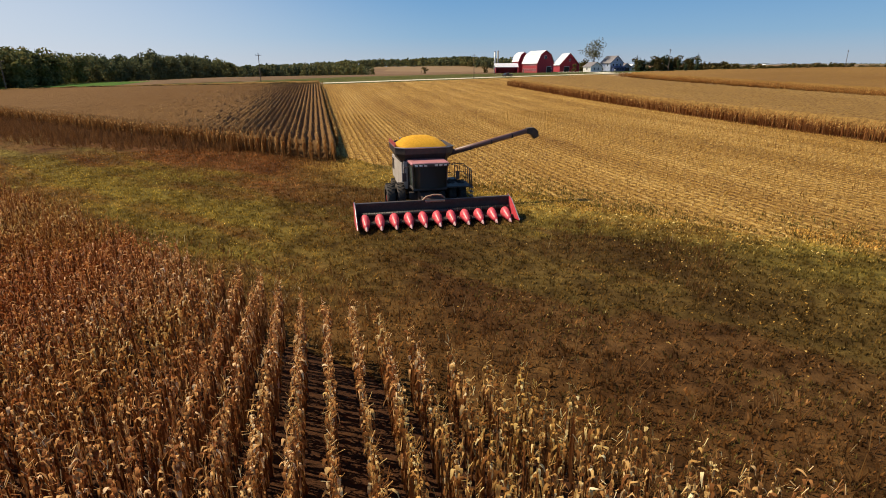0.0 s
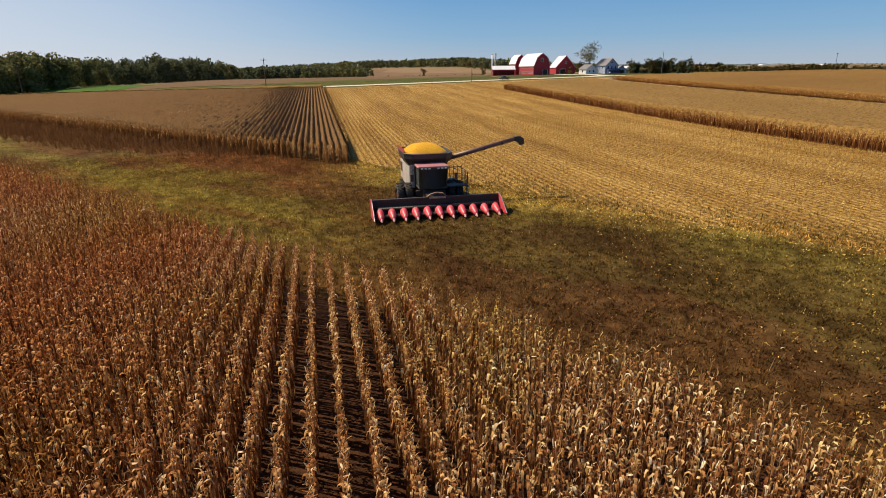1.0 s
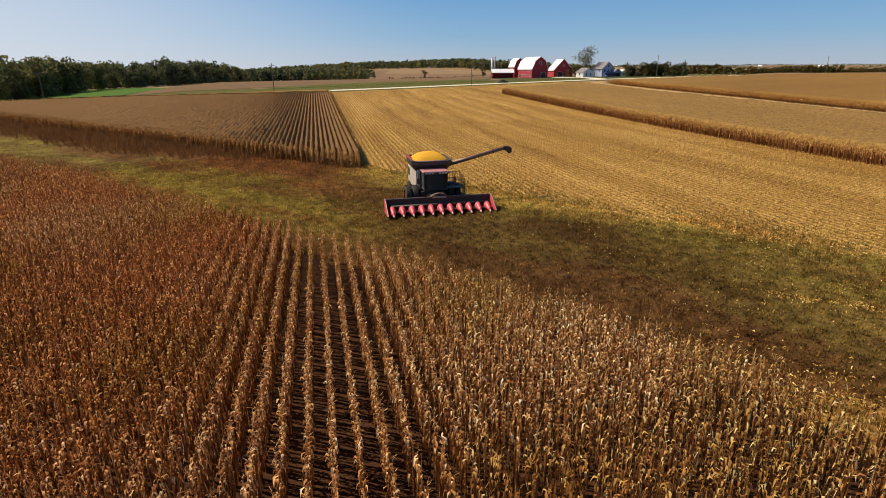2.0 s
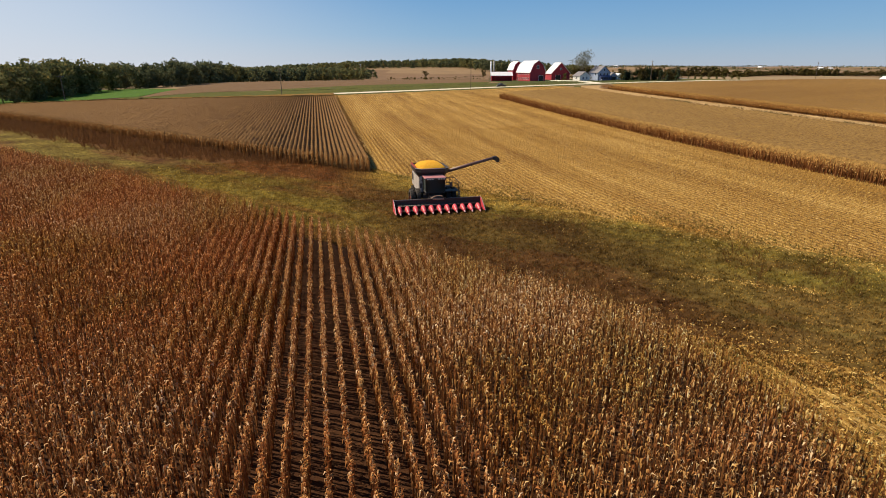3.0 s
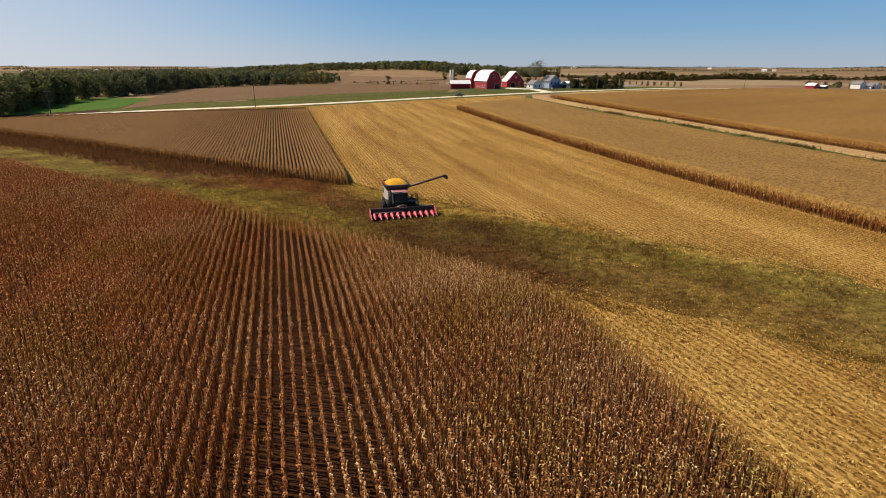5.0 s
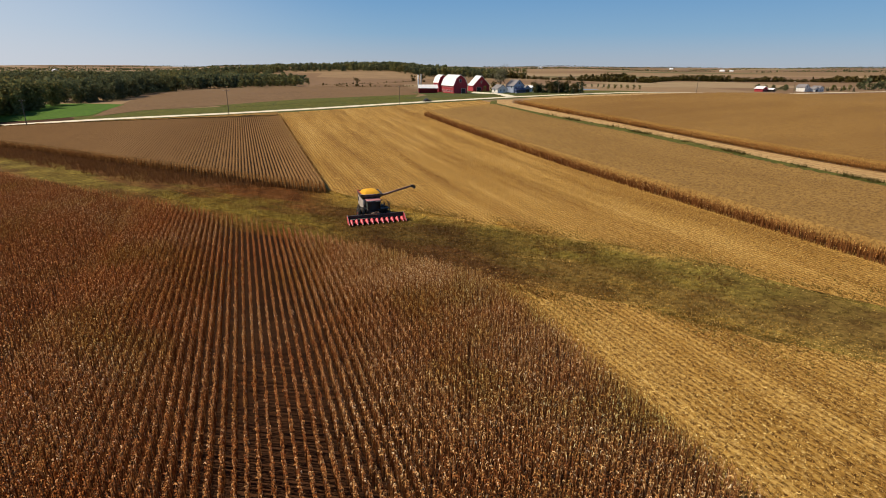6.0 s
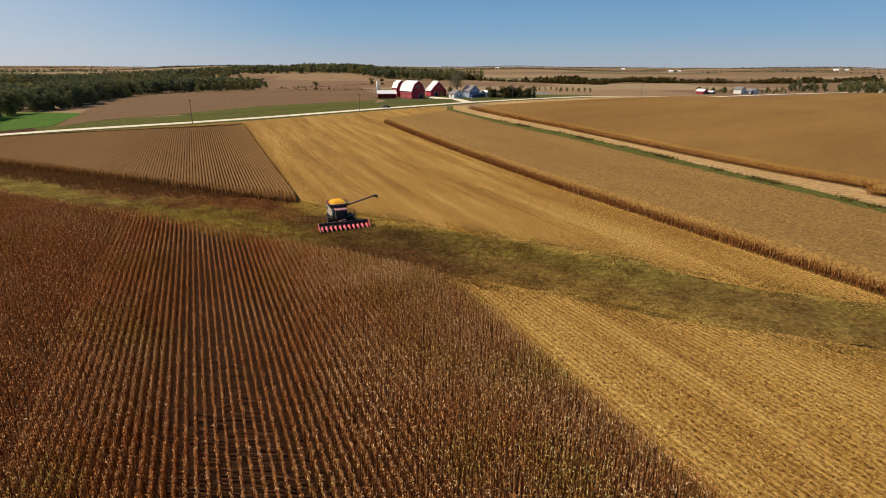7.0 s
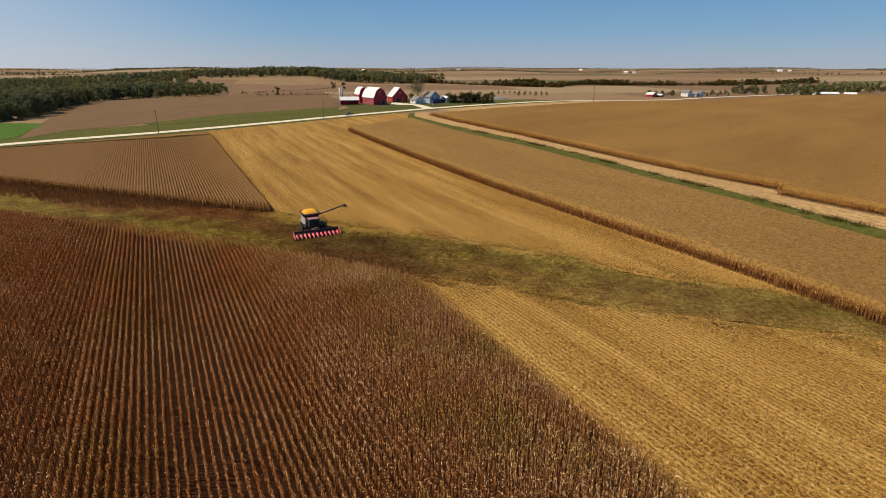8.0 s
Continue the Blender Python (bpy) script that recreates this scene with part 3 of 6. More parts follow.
patch("stubble_headland", [(1.6, 195.9), (69, 195.9), (128, 228)], [(1.6, 228), (19, 234), (73, 252), (128, 270)], M_STUBBLE, 0.045, 8, 40, "golden cut corn stubble on the headland", "stubble field")
ROAD = [(-600, 150), (-250, 190), (-82, 218), (-20, 231), (19, 242.5), (73, 261), (101, 270), (160, 287), (201, 296), (296, 306), (431, 328), (564, 345), (900, 360)]


def offset(line, d):
    p = np.array(line, float)
    t = np.gradient(p, axis=0)
    t /= np.hypot(t[:, 0], t[:, 1])[:, None]
    return [(float(a - d * c), float(b + d * s)) for (a, b), (s, c) in zip(p, t)]


patch("gravel_road", offset(ROAD, -3.3), offset(ROAD, 3.3), M_GRAVEL, 0.12, 4, 160, "pale gravel country road", "road")
patch("road_verge", offset(ROAD[1:10], -3.4), offset(ROAD[1:10], -9.5), M_VERGE, 0.07, 4, 60, "dark green grass ditch along the gravel road", "grass verge")
patch("road_verge", offset(ROAD[2:10], 3.4), offset(ROAD[2:10], 36), M_LANE, 0.06, 4, 60, "green grass verge along the gravel road", "grass verge")

# ---- standing corn ----
crng = np.random.default_rng(7)
CORN_NEAR = [maize(crng, 15, 3, 0.077, lay=(0.07, 0.31), crowd=0.62) for _ in range(18)]
CORN_MID = [maize(crng, 13, 2, 0.088, 3, False, (0.08, 0.38), 0.55) for _ in range(16)]
CORN_BACK = [maize(crng, 11, 2, 0.115, 2, False, (0.1, 0.36), 0.58) for _ in range(14)]
CORN_LOW = [maize(crng, 8, 2, 0.15, 1, False, (0.1, 0.36), 0.58) for _ in range(10)]
CORN_FRONT = [corn_plant(crng, 7, 2, 2.3, 0, False, 2, 0.12, 0.5, 0.4) for _ in range(8)]
CORN_OUTER = [corn_plant(crng, 7, 1, 2.3, 0, False, 0, 0.17, 0.55, 0.35, 1.05) for _ in range(8)]
CORN_FAR = [corn_plant(crng, 6, 1, 2.45, 0, False, 0, 0.18, 0.7, 0.6, 1.2) for _ in range(8)]


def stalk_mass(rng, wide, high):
    """Lower stalks with their hanging dead leaves, massed to shade the gaps: three narrow uneven upright blades."""
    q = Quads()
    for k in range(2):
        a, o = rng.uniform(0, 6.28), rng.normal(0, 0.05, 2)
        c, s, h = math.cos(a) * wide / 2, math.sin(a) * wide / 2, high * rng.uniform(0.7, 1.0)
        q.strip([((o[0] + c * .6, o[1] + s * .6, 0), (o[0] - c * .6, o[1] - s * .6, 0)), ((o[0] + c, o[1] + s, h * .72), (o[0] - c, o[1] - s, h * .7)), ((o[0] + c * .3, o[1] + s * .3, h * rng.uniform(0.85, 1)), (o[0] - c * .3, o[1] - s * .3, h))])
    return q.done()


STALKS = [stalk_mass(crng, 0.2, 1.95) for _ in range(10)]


def corn_field(name, templates, pts, rng, mat, label, stalks=0.0, stalk_mat=None):
    n = len(pts)
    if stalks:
        scatter(name, STALKS, pts, rng.uniform(0, 6.28, n), np.full(n, stalks), stalk_mat or M_STALK, "brown lower stalks of the standing corn, toned dark for shade in the rows", "corn field", rng.uniform(0.85, 1.05, n))
    tall = 1.0 + 0.03 * np.sin(pts[:, 0] * 0.21 + 2) * np.sin(pts[:, 1] * 0.13) + rng.normal(0, 0.025, n)
    # the leaves of a drilled plant lie mostly along its row
    yaw = rng.integers(0, 2, n) * math.pi + rng.normal(0, 0.25, n)
    return scatter(name, templates, pts, yaw, rng.uniform(0.9, 1.12, n), mat, label, "corn field", tall)


def near_field(x, y):
    return (y < front_line(x) - 0.2 + 0.5 * np.sin(x * 1.7)) & (x < 13.7)


DRY = "dry reddish-brown standing corn in rows with pale and glint-toned curled leaves"
def row_sheet(name, x0, x1, y_low, y_high, steps, mat, label, seed, crest=2.45, gap=0.5, shut=0.0, ragged=0.045):
    """Closed drill rows as ridges of foliage with dark gaps between them."""
    rng = np.random.default_rng(seed)
    k0, k1 = math.ceil((x0 - ROW_AT) / ROW), math.floor((x1 - ROW_AT) / ROW)
    xs = np.concatenate([ROW_AT + k * ROW + np.array([-0.30, -0.17, 0.0, 0.17, 0.30]) for k in range(k0, k1 + 1)])
    low = np.interp(ROW_AT + np.arange(k0, k1 + 1) * ROW, [-48, -8], [gap + shut, gap])
    hs = np.stack([low, low * 0 + crest - 0.45, low * 0 + crest, low * 0 + crest - 0.45, low], 1)
    hs[:, 1:4:2] = np.maximum(hs[:, 1:4:2], low[:, None])
    hs = hs.ravel()
    v, X = np.meshgrid(np.linspace(0, 1, steps), xs, indexing="ij")
    H = np.broadcast_to(hs, X.shape) + rng.normal(0, ragged, X.shape)
    lo, hi = y_low(X), y_high(X)
    Y = lo + v * (hi - lo) + rng.normal(0, 0.1, X.shape)
    H[0], H[-1] = 0.05, 0.05
    X = X + rng.normal(0, 0.02, X.shape)
    return tagged(new(name, grid_mesh(name, X, Y, ground_z(X, Y) + H, mat, True)), label, "corn field", kind="stuff")


FAR_ROWS = "ripe tan standing corn in straight rows beyond the waterway"
p, r = row_points(-15, 13.75, lambda x, y: near_field(x, y) & (y > -2), 0.22, -2, 46, 11, 0.025)
corn_field("standing_corn", CORN_NEAR, p, r, M_CORN, DRY, 0.35)


def near_end(x, y):
    return y > -40 - 0.53 * (x + 38)


def side_end(x, y):
    return x > -52 - 0.22 * (y + 32)


p, r = row_points(-34, 13.75, lambda x, y: near_field(x, y) & ((y <= -2) | (x < -15)) & near_end(x, y), 0.27, -70, 66, 12, 0.025)
near_part = (p[:, 1] > -22) & (p[:, 0] > -26)
corn_field("standing_corn", CORN_MID, p[near_part], r, M_CORN, DRY, 0.42)
corn_field("standing_corn", CORN_BACK, p[~near_part], r, M_CORN, DRY, 0.5)
p, r = row_points(-78, -34, lambda x, y: near_field(x, y) & near_end(x, y) & side_end(x, y), 0.4, -48, 112, 13, 0.025)
corn_field("standing_corn", CORN_LOW, p, r, M_CORN, DRY, 0.65)
p, r = row_points(-112, 13.75, lambda x, y: near_field(x, y) & ~(near_end(x, y) & side_end(x, y)), 1.0, -112, 150, 22, 0.03)
corn_field("standing_corn", CORN_OUTER, p, r, M_CORN, DRY)
row_sheet("standing_corn", -140, 1.6, lambda x: left_line(x) + 2.5, lambda x: np.maximum(left_line(x) + 15, 200 + 0.1 * x), 110, M_BLOCK, FAR_ROWS, 63, 2.25, 1.7, 0.36)
p, r = row_points(-130, 1.6, lambda x, y: (y > left_line(x) + 0.7 * np.sin(x * 2.1)) & (y < left_line(x) + 4.5), 0.26, 45, 205, 14, 0.03)
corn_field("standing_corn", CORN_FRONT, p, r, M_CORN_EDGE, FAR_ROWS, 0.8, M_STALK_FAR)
p, r = row_points(-30, 1.6, lambda x, y: (y > left_line(x) + 4.5) & (y < 198 + 0.1 * x), 0.85, 45, 205, 15, 0.02)
corn_field("standing_corn", CORN_FAR, p, r, M_CORN_FAR, FAR_ROWS)
p, r = row_points(0.9, 2.2, lambda x, y: (y > left_line(x) + 12) & (y < 198), 0.3, 45, 205, 24, 0.05)
corn_field("standing_corn", CORN_FRONT, p, r, M_CORN_FAR, FAR_ROWS, 0.8, M_STALK_FAR)


def road_y(x):
    return np.interp(x, [a for a, b in ROAD], [b for a, b in ROAD])


def strip_far(y):
    return np.interp(y, [-60, -31, -16, 5, 30, 52, 70, 111, 160, 219], [103, 106.3, 108.9, 112.9, 115.3, 117.6, 118.8, 120, 115.5, 115.5])


def canopy(name, X, Y, tall, mat, label, seed):
    """A closed crop canopy: a lumpy sheet at leaf height with its rim brought down to the soil."""
    rng = np.random.default_rng(seed)
    h = tall + rng.normal(0, 0.1, X.shape)
    h[:, 0] = 0.6
    h[:, -1], h[0], h[-1] = 0.1, 0.1, 0.1
    return tagged(new(name, grid_mesh(name, X, Y, ground_z(X, Y) + h, mat, True)), label, "corn field", kind="stuff")


def on_top(n, seed, pick):
    rng = np.random.default_rng(seed)
    x, y = pick(rng, n)
    return np.stack([x, y, ground_z(x, y) - 0.05], 1), rng


def strip_end(x):
    return 198 + 0.55 * (np.asarray(x, float) - 68)


STRIP = "orange-brown ripe corn strip beside the stubble"
p, r = row_points(68.2, 71.4, lambda x, y: y < strip_end(x), 0.3, -75, 205, 16)
corn_field("corn_strip", CORN_FRONT, p, r, M_CORN_EDGE, STRIP, 0.8)
v, u = np.meshgrid(np.linspace(0, 1, 300), np.linspace(0, 1, 70), indexing="ij")
sy_ = -110 + v * 330
sx_ = 70.2 + u * (strip_far(sy_) - 70.2)
sy_ = -110 + v * (strip_end(sx_) - 1 + 110)
canopy("corn_strip", sx_, sy_, 2.5, M_CANOPY, STRIP, 5)


p, r = row_points(72, 124, lambda x, y: (x < strip_far(y) - 0.4) & (y < strip_end(x) - 1), 0.95, -75, 222, 17, 0.06)
corn_field("corn_strip", CORN_FAR, p, r, M_CORN_FAR, STRIP)

# end rows along the road
v, u = np.meshgrid(np.linspace(0, 1, 24), np.linspace(-150, 2.5, 110), indexing="ij")
ey0 = 199.5 + 0.1 * u
canopy("corn_end_rows", u, ey0 + v * np.maximum(road_y(u) - 28 - ey0, 0.5), 2.3, M_CANOPY, "ripe tan corn end rows along the road", 6)
p, r = on_top(1200, 20, lambda rng, n: (lambda x, t: (x, 199 + 0.1 * x + t * np.maximum(road_y(x) - 28 - 199 - 0.1 * x, 0.3)))(rng.uniform(-140, 2.5, n), rng.random(n)))
corn_field("corn_end_rows", CORN_FAR, p, r, M_CORN_FAR, "ripe tan corn end rows along the road")

WIDE = "golden-brown ripe corn field across the green lane"


def right_edge(y):
    return np.where(np.asarray(y) > 12, np.interp(y, [12, 40, 100, 150, 205, 252], [143.3, 142.8, 145.3, 144.2, 138.8, 138.0]), 137.0)


p, r = row_points(135, 150, lambda x, y: (x > right_edge(y)) & (x < right_edge(y) + 4.5) & (y < 244), 0.36, -60, 262, 18)
corn_field("corn_field", CORN_FRONT, p, r, M_CORN_EDGE, WIDE, 0.4, M_STALK_FAR)
cx, cv = np.meshgrid(np.concatenate([np.arange(0, 150, 1.6), np.arange(150, 610, 4)]), np.linspace(0, 1, 260))
cy = -160 + cv * (road_y(cx + 148) - 44 + 160)
cx = cx + right_edge(cy) + 2.6
canopy("corn_field", cx, cy, 2.45, M_WIDE, WIDE, 7)
p, r = on_top(3500, 19, lambda rng, n: (lambda x, t: (x, -110 + t * (road_y(x) - 46 + 110)))(148 + 330 * rng.random(n) ** 1.7, rng.random(n)))
corn_field("corn_field", CORN_FAR, p, r, M_CORN_FAR, WIDE)
p, r = row_points(142, 205, lambda x, y: (x > right_edge(y) + 4) & (y < road_y(x) - 46), 2.5, -60, 280, 23, 0.06)
corn_field("corn_field", CORN_FAR, p, r, M_CORN_FAR, WIDE)

# ---- ground cover ----
def leaf_scrap(rng):
    q = Quads()
    L, w = rng.uniform(0.12, 0.42), rng.uniform(0.02, 0.06)
    k = rng.uniform(0.02, 0.12)
    q.strip([((-L / 2, w, 0.03), (-L / 2, -w, 0.02)), ((0, w, 0.03 + k), (0, -w, 0.03 + k * rng.uniform(0.3, 1))), ((L / 2, w * 0.4, 0.03), (L / 2, -w * 0.4, 0.03))])
    return q.done()


def stub(rng):
    q = Quads()
    h, a = rng.uniform(0.14, 0.34), rng.uniform(0, 6.28)
    lx, ly = rng.normal(0, 0.08, 2)
    for t in (a, a + 1.57):
        c, s = math.cos(t) * 0.02, math.sin(t) * 0.02
        q.strip([((c, s, 0), (-c, -s, 0)), ((c + lx, s + ly, h), (-c + lx, -s + ly, h))])
    return q.done()


def tuft(rng, blades, h, w):
    q = Quads()
    for _ in range(blades):
        a, L = rng.uniform(0, 6.28), h * rng.uniform(0.5, 1)
        out, side = np.array([math.cos(a), math.sin(a), 0]), np.array([-math.sin(a), math.cos(a), 0])
        o = out * rng.uniform(0, 0.12)
        e = o + out * L * rng.uniform(0.2, 0.9) + np.array([0, 0, L])
        q.strip([(o + side * w, o - side * w), (e + side * w * 0.35, e - side * w * 0.35)])
    return q.done()


def spread(n, seed, x0, x1, y0, y1, inside, power=1.0):
    rng = np.random.default_rng(seed)
    x, y = rng.uniform(x0, x1, n), y0 + (y1 - y0) * rng.random(n) ** power
    k = inside(x, y)
    x, y = x[k], y[k]
    return np.stack([x, y, ground_z(x, y) + 0.03], 1), rng


def ww_near(x):
    return np.interp(x, [a for a, b in WW_NEAR], [b for a, b in WW_NEAR])


def ww_far(x):
    return np.interp(x, [a for a, b in WW_FAR], [b for a, b in WW_FAR])


def in_stubble(x, y):
    return (((x > 13.2) & (y < ww_near(x) + 0.5)) | ((x > 2) & (y > ww_far(x) - 0.8))) & (x < 68.5) & (y < 220)


frng = np.random.default_rng(21)
SCRAPS = [leaf_scrap(frng) for _ in range(12)]
STUBS = [stub(frng) for _ in range(8)]
p, r = spread(48000, 31, 2, 69, -80, 220, in_stubble, 1.45)
scatter("corn_residue", SCRAPS, p, r.uniform(0, 6.28, len(p)), r.uniform(0.45, 0.95, len(p)), M_RESIDUE, "pale golden corn leaves and husks lying on the stubble", "crop residue")
p, r = spread(45000, 39, 13, 60, -78, 2, in_stubble)
scatter("corn_residue", SCRAPS, p, r.uniform(0, 6.28, len(p)), r.uniform(0.4, 0.8, len(p)), M_RESIDUE, "pale golden husks and leaves strewn over the cut rows", "crop residue")


def in_blend(x, y):
    d, e = y - ww_near(x), ww_far(x) - y
    near = 7.5 * (np.sin(x * 91.7 + y * 271.3) * 437.58 % 1.0) ** 1.8
    return (((d > -0.5) & (d < near)) | ((e > -0.5) & (e < near))) & (x > 13) & (x < 69)


p, r = spread(90000, 40, 12, 70, -62, 40, in_blend)
scatter("corn_residue", SCRAPS, p, r.uniform(0, 6.28, len(p)), r.uniform(0.5, 1.0, len(p)), M_RESIDUE, "golden corn leaves blown into the edge of the waterway", "crop residue")
p, r = row_points(2, 68.6, in_stubble, 0.75, -70, 110, 32, 0.06)
scatter("corn_stubble", STUBS, p, r.uniform(0, 6.28, len(p)), r.uniform(0.7, 1.3, len(p)), M_RESIDUE, "short cut golden corn stalks in rows", "stubble")
TUFTS = [tuft(frng, 4, 0.22, 0.02) for _ in range(14)]
TURF = [tuft(frng, 3, 0.17, 0.04) for _ in range(16)]
WEEDS = [tuft(frng, 6, 0.6, 0.014) for _ in range(10)]


def in_waterway(x, y):
    return (y > ww_near(x) + 0.2 - np.where(x > 12, 1.2 + 2.0 * np.sin(x * 0.45) + np.sin(x * 1.1), 0)) & (y < ww_far(x) + 2.2 * np.sin(x * 0.5) + 1.2 * np.sin(x * 1.3 + y * 0.4) + 0.6)


def in_fringe(x, y):
    d, e = ww_near(x) - y, y - ww_far(x)
    ragged = (4.5 + 2.0 * np.sin(x * 0.45) + 1.5 * np.sin(x * 1.1 + y * 0.3)) * 2.2 * (np.sin(x * 127.1 + y * 311.7) * 437.58 % 1.0) ** 1.6
    return (((d > 0) & (d < ragged) & (x > 12)) | ((e > 0) & (e < ragged) & (x > 2))) & (x < 69)


p, r = spread(150000, 37, 2, 70, -60, 55, in_fringe)
scatter("fringe_grass", TUFTS, p, r.uniform(0, 6.28, len(p)), r.uniform(0.5, 1.2, len(p)), M_FRINGE, "yellow-green grass fringe creeping into the stubble", "grass")
def in_turf(x, y):
    fade = np.minimum(np.minimum((x + 42) / 22, (46 - x) / 14), 1)
    return in_waterway(x, y) & ((np.sin(x * 57.3 + y * 193.1) * 917.3 % 1.0) < fade)


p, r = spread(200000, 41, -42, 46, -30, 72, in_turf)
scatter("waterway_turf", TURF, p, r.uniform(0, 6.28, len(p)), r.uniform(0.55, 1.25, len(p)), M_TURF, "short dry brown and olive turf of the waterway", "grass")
p, r = spread(75000, 33, -60, 76, -56, 110, in_waterway)
scatter("waterway_grass", TUFTS, p, r.uniform(0, 6.28, len(p)), r.uniform(0.45, 1.0, len(p)), M_GRASS, "olive-green and straw-coloured grass of the waterway", "grass")


def in_lumps(x, y):
    lump = np.sin(x * 0.31 + 2 * np.sin(y * 0.2)) * np.sin(y * 0.37 + x * 0.12) + 0.5 * np.sin(x * 0.9 + y * 0.7)
    return in_waterway(x, y) & (lump > 0.35) & (x > 6)


p, r = spread(110000, 38, 6, 80, -60, 45, in_lumps)
scatter("dry_grass", TUFTS, p, r.uniform(0, 6.28, len(p)), r.uniform(0.35, 0.85, len(p)), M_FRINGE, "pale dry grass tussocks in the waterway", "grass")


def in_weeds(x, y):
    d = (y - ww_near(x)) / 1.6
    band = 5.0 + 2.0 * np.sin(x * 0.13 + 0.5)
    far = (ww_far(x) - y) / 1.6
    lump = np.sin(x * 0.23 + 1) * np.sin(y * 0.19) + 0.4 * np.sin(x * 0.7 - y * 0.5)
    return in_waterway(x, y) & (((d < band) & (x < 15)) | ((far < 4) & (x < 2)) | (lump > 0.75))


p, r = spread(95000, 34, -75, 80, -60, 120, in_weeds)
scatter("dead_weeds", WEEDS, p, r.uniform(0, 6.28, len(p)), r.uniform(0.5, 1.2, len(p)), M_WEED, "dark brown dead weeds along the field edge", "weeds")
RANK = [tuft(frng, 7, 1.35, 0.03) for _ in range(10)]


def in_rank(x, y):
    e = ww_far(x) - y
    return (e > 0.5) & (e < np.interp(x, [-110, -40, -14, -6], [21, 19, 8, 0]) * (0.25 + 0.75 * (np.sin(x * 71.7 + y * 151.3) * 517.3 % 1.0) ** 0.6))


p, r = spread(60000, 42, -115, -6, 58, 185, in_rank)
scatter("rank_weeds", RANK, p, r.uniform(0, 6.28, len(p)), r.uniform(0.5, 1.15, len(p)), M_RANK, "tall dark red-brown dead weeds before the far corn", "weeds")
p, r = spread(5000, 35, -20, 70, -50, 45, in_waterway)
scatter("corn_residue", SCRAPS, p, r.uniform(0, 6.28, len(p)), r.uniform(0.25, 0.6, len(p)), M_RESIDUE, "pale scattered corn leaves lying in the grass", "crop residue")
p, r = spread(7000, 45, 15, 48, -28, 32, lambda x, y: in_waterway(x, y) & (np.sin(x * 0.5 + y * 0.3) * np.sin(y * 0.41) > -0.1))
scatter("corn_residue", SCRAPS, p, r.uniform(0, 6.28, len(p)), r.uniform(0.4, 0.8, len(p)), M_RESIDUE, "pale husks dropped across the open waterway", "crop residue")
p, r = spread(2600, 44, 20.5, 29.5, 2.5, 10.5, lambda x, y: np.abs(y - 9.6 + 0.72 * (x - 21)) < 0.55 + 0.3 * np.sin(x * 2.3))
scatter("corn_residue", SCRAPS, p, r.uniform(0, 6.28, len(p)), r.uniform(0.5, 1.0, len(p)), M_RESIDUE, "pale streak of straw left across the waterway", "crop residue")

# lane, tan headland and the fields across the road
LANE = [(112, -160), (124, -26), (126.2, 0), (130.2, 20), (132, 46), (135, 69), (137.2, 95), (136.6, 140), (131, 180), (129.5, 200), (128.5, 246), (138, 266)]
patch("grass_lane", [(92, -160), (100, -26), (108, 38), (112, 83), (110, 118), (108, 164), (112, 200), (119, 236), (132, 262)], LANE, M_LANE, 0.10, 5, 80, "green grass lane between corn and headland", "grass lane", rough=0.2)
patch("tan_headland", LANE, [(124, -160), (137, -26), (137.5, 10), (143.6, 14), (145.6, 100), (145.4, 165), (141, 216), (140, 250), (150, 266)], M_TAN, 0.08, 6, 90, "pale tan cut headland beside the green lane", "headland")


def lane_edge(y):
    return np.interp(y, [b for a, b in LANE], [a for a, b in LANE])


def in_lane(x, y):
    d = lane_edge(y) - x
    clump = np.sin(y * 0.21 + 1) * np.sin(y * 0.067) + 0.35 * np.sin(y * 0.9)
    return (d > -0.3) & (d < 1.2 + 2.6 * (clump > 0.2)) & (np.sin(x * 83.1 + y * 131.7) * 317.3 % 1.0 < 0.45 + 0.5 * clump)


p, r = spread(26000, 43, 118, 140, -60, 190, in_lane)
scatter("lane_weeds", RANK, p, r.uniform(0, 6.28, len(p)), r.uniform(0.4, 0.95, len(p)), M_VERGE_WEED, "dark green and brown weeds along the grass lane", "weeds")
patch("soil_under_strip", [(70.2, -160), (70.2, 198)], [(86, -160), (99, -26), (107, 38), (110, 118), (112, 224)], M_SOIL, 0.04, 8, 60, "brown soil under the corn strip", "soil")
patch("bean_field", [(-78, 232), (-61, 257), (-28, 273), (21, 308), (69, 321), (104, 329), (118, 345)], [(-78, 567), (-55, 590), (-29, 612), (63, 657), (110, 690), (150, 700), (200, 720)], M_BEANS, 0.15, 16, 24, "pinkish-brown harvested bean field", "field")
patch("field_margin", offset(ROAD[7:11], -9.5), offset(ROAD[7:11], -46), M_TAN, 0.07, 5, 40, "tan cut field margin along the gravel road", "field margin")
patch("road_verge", [(-20, 262), (20, 276), (70, 295), (95, 302)], [(-28, 274), (21, 309), (69, 322), (106, 331)], M_LANE, 0.17, 5, 30, "green grass verge widening towards the farmyard", "grass verge")
patch("green_pasture", [(-260, 210), (-84, 231), (-80, 240)], [(-260, 340), (-110, 330), (-76, 300)], M_PASTURE, 0.15, 10, 10, "bright green pasture by the woods", "pasture")

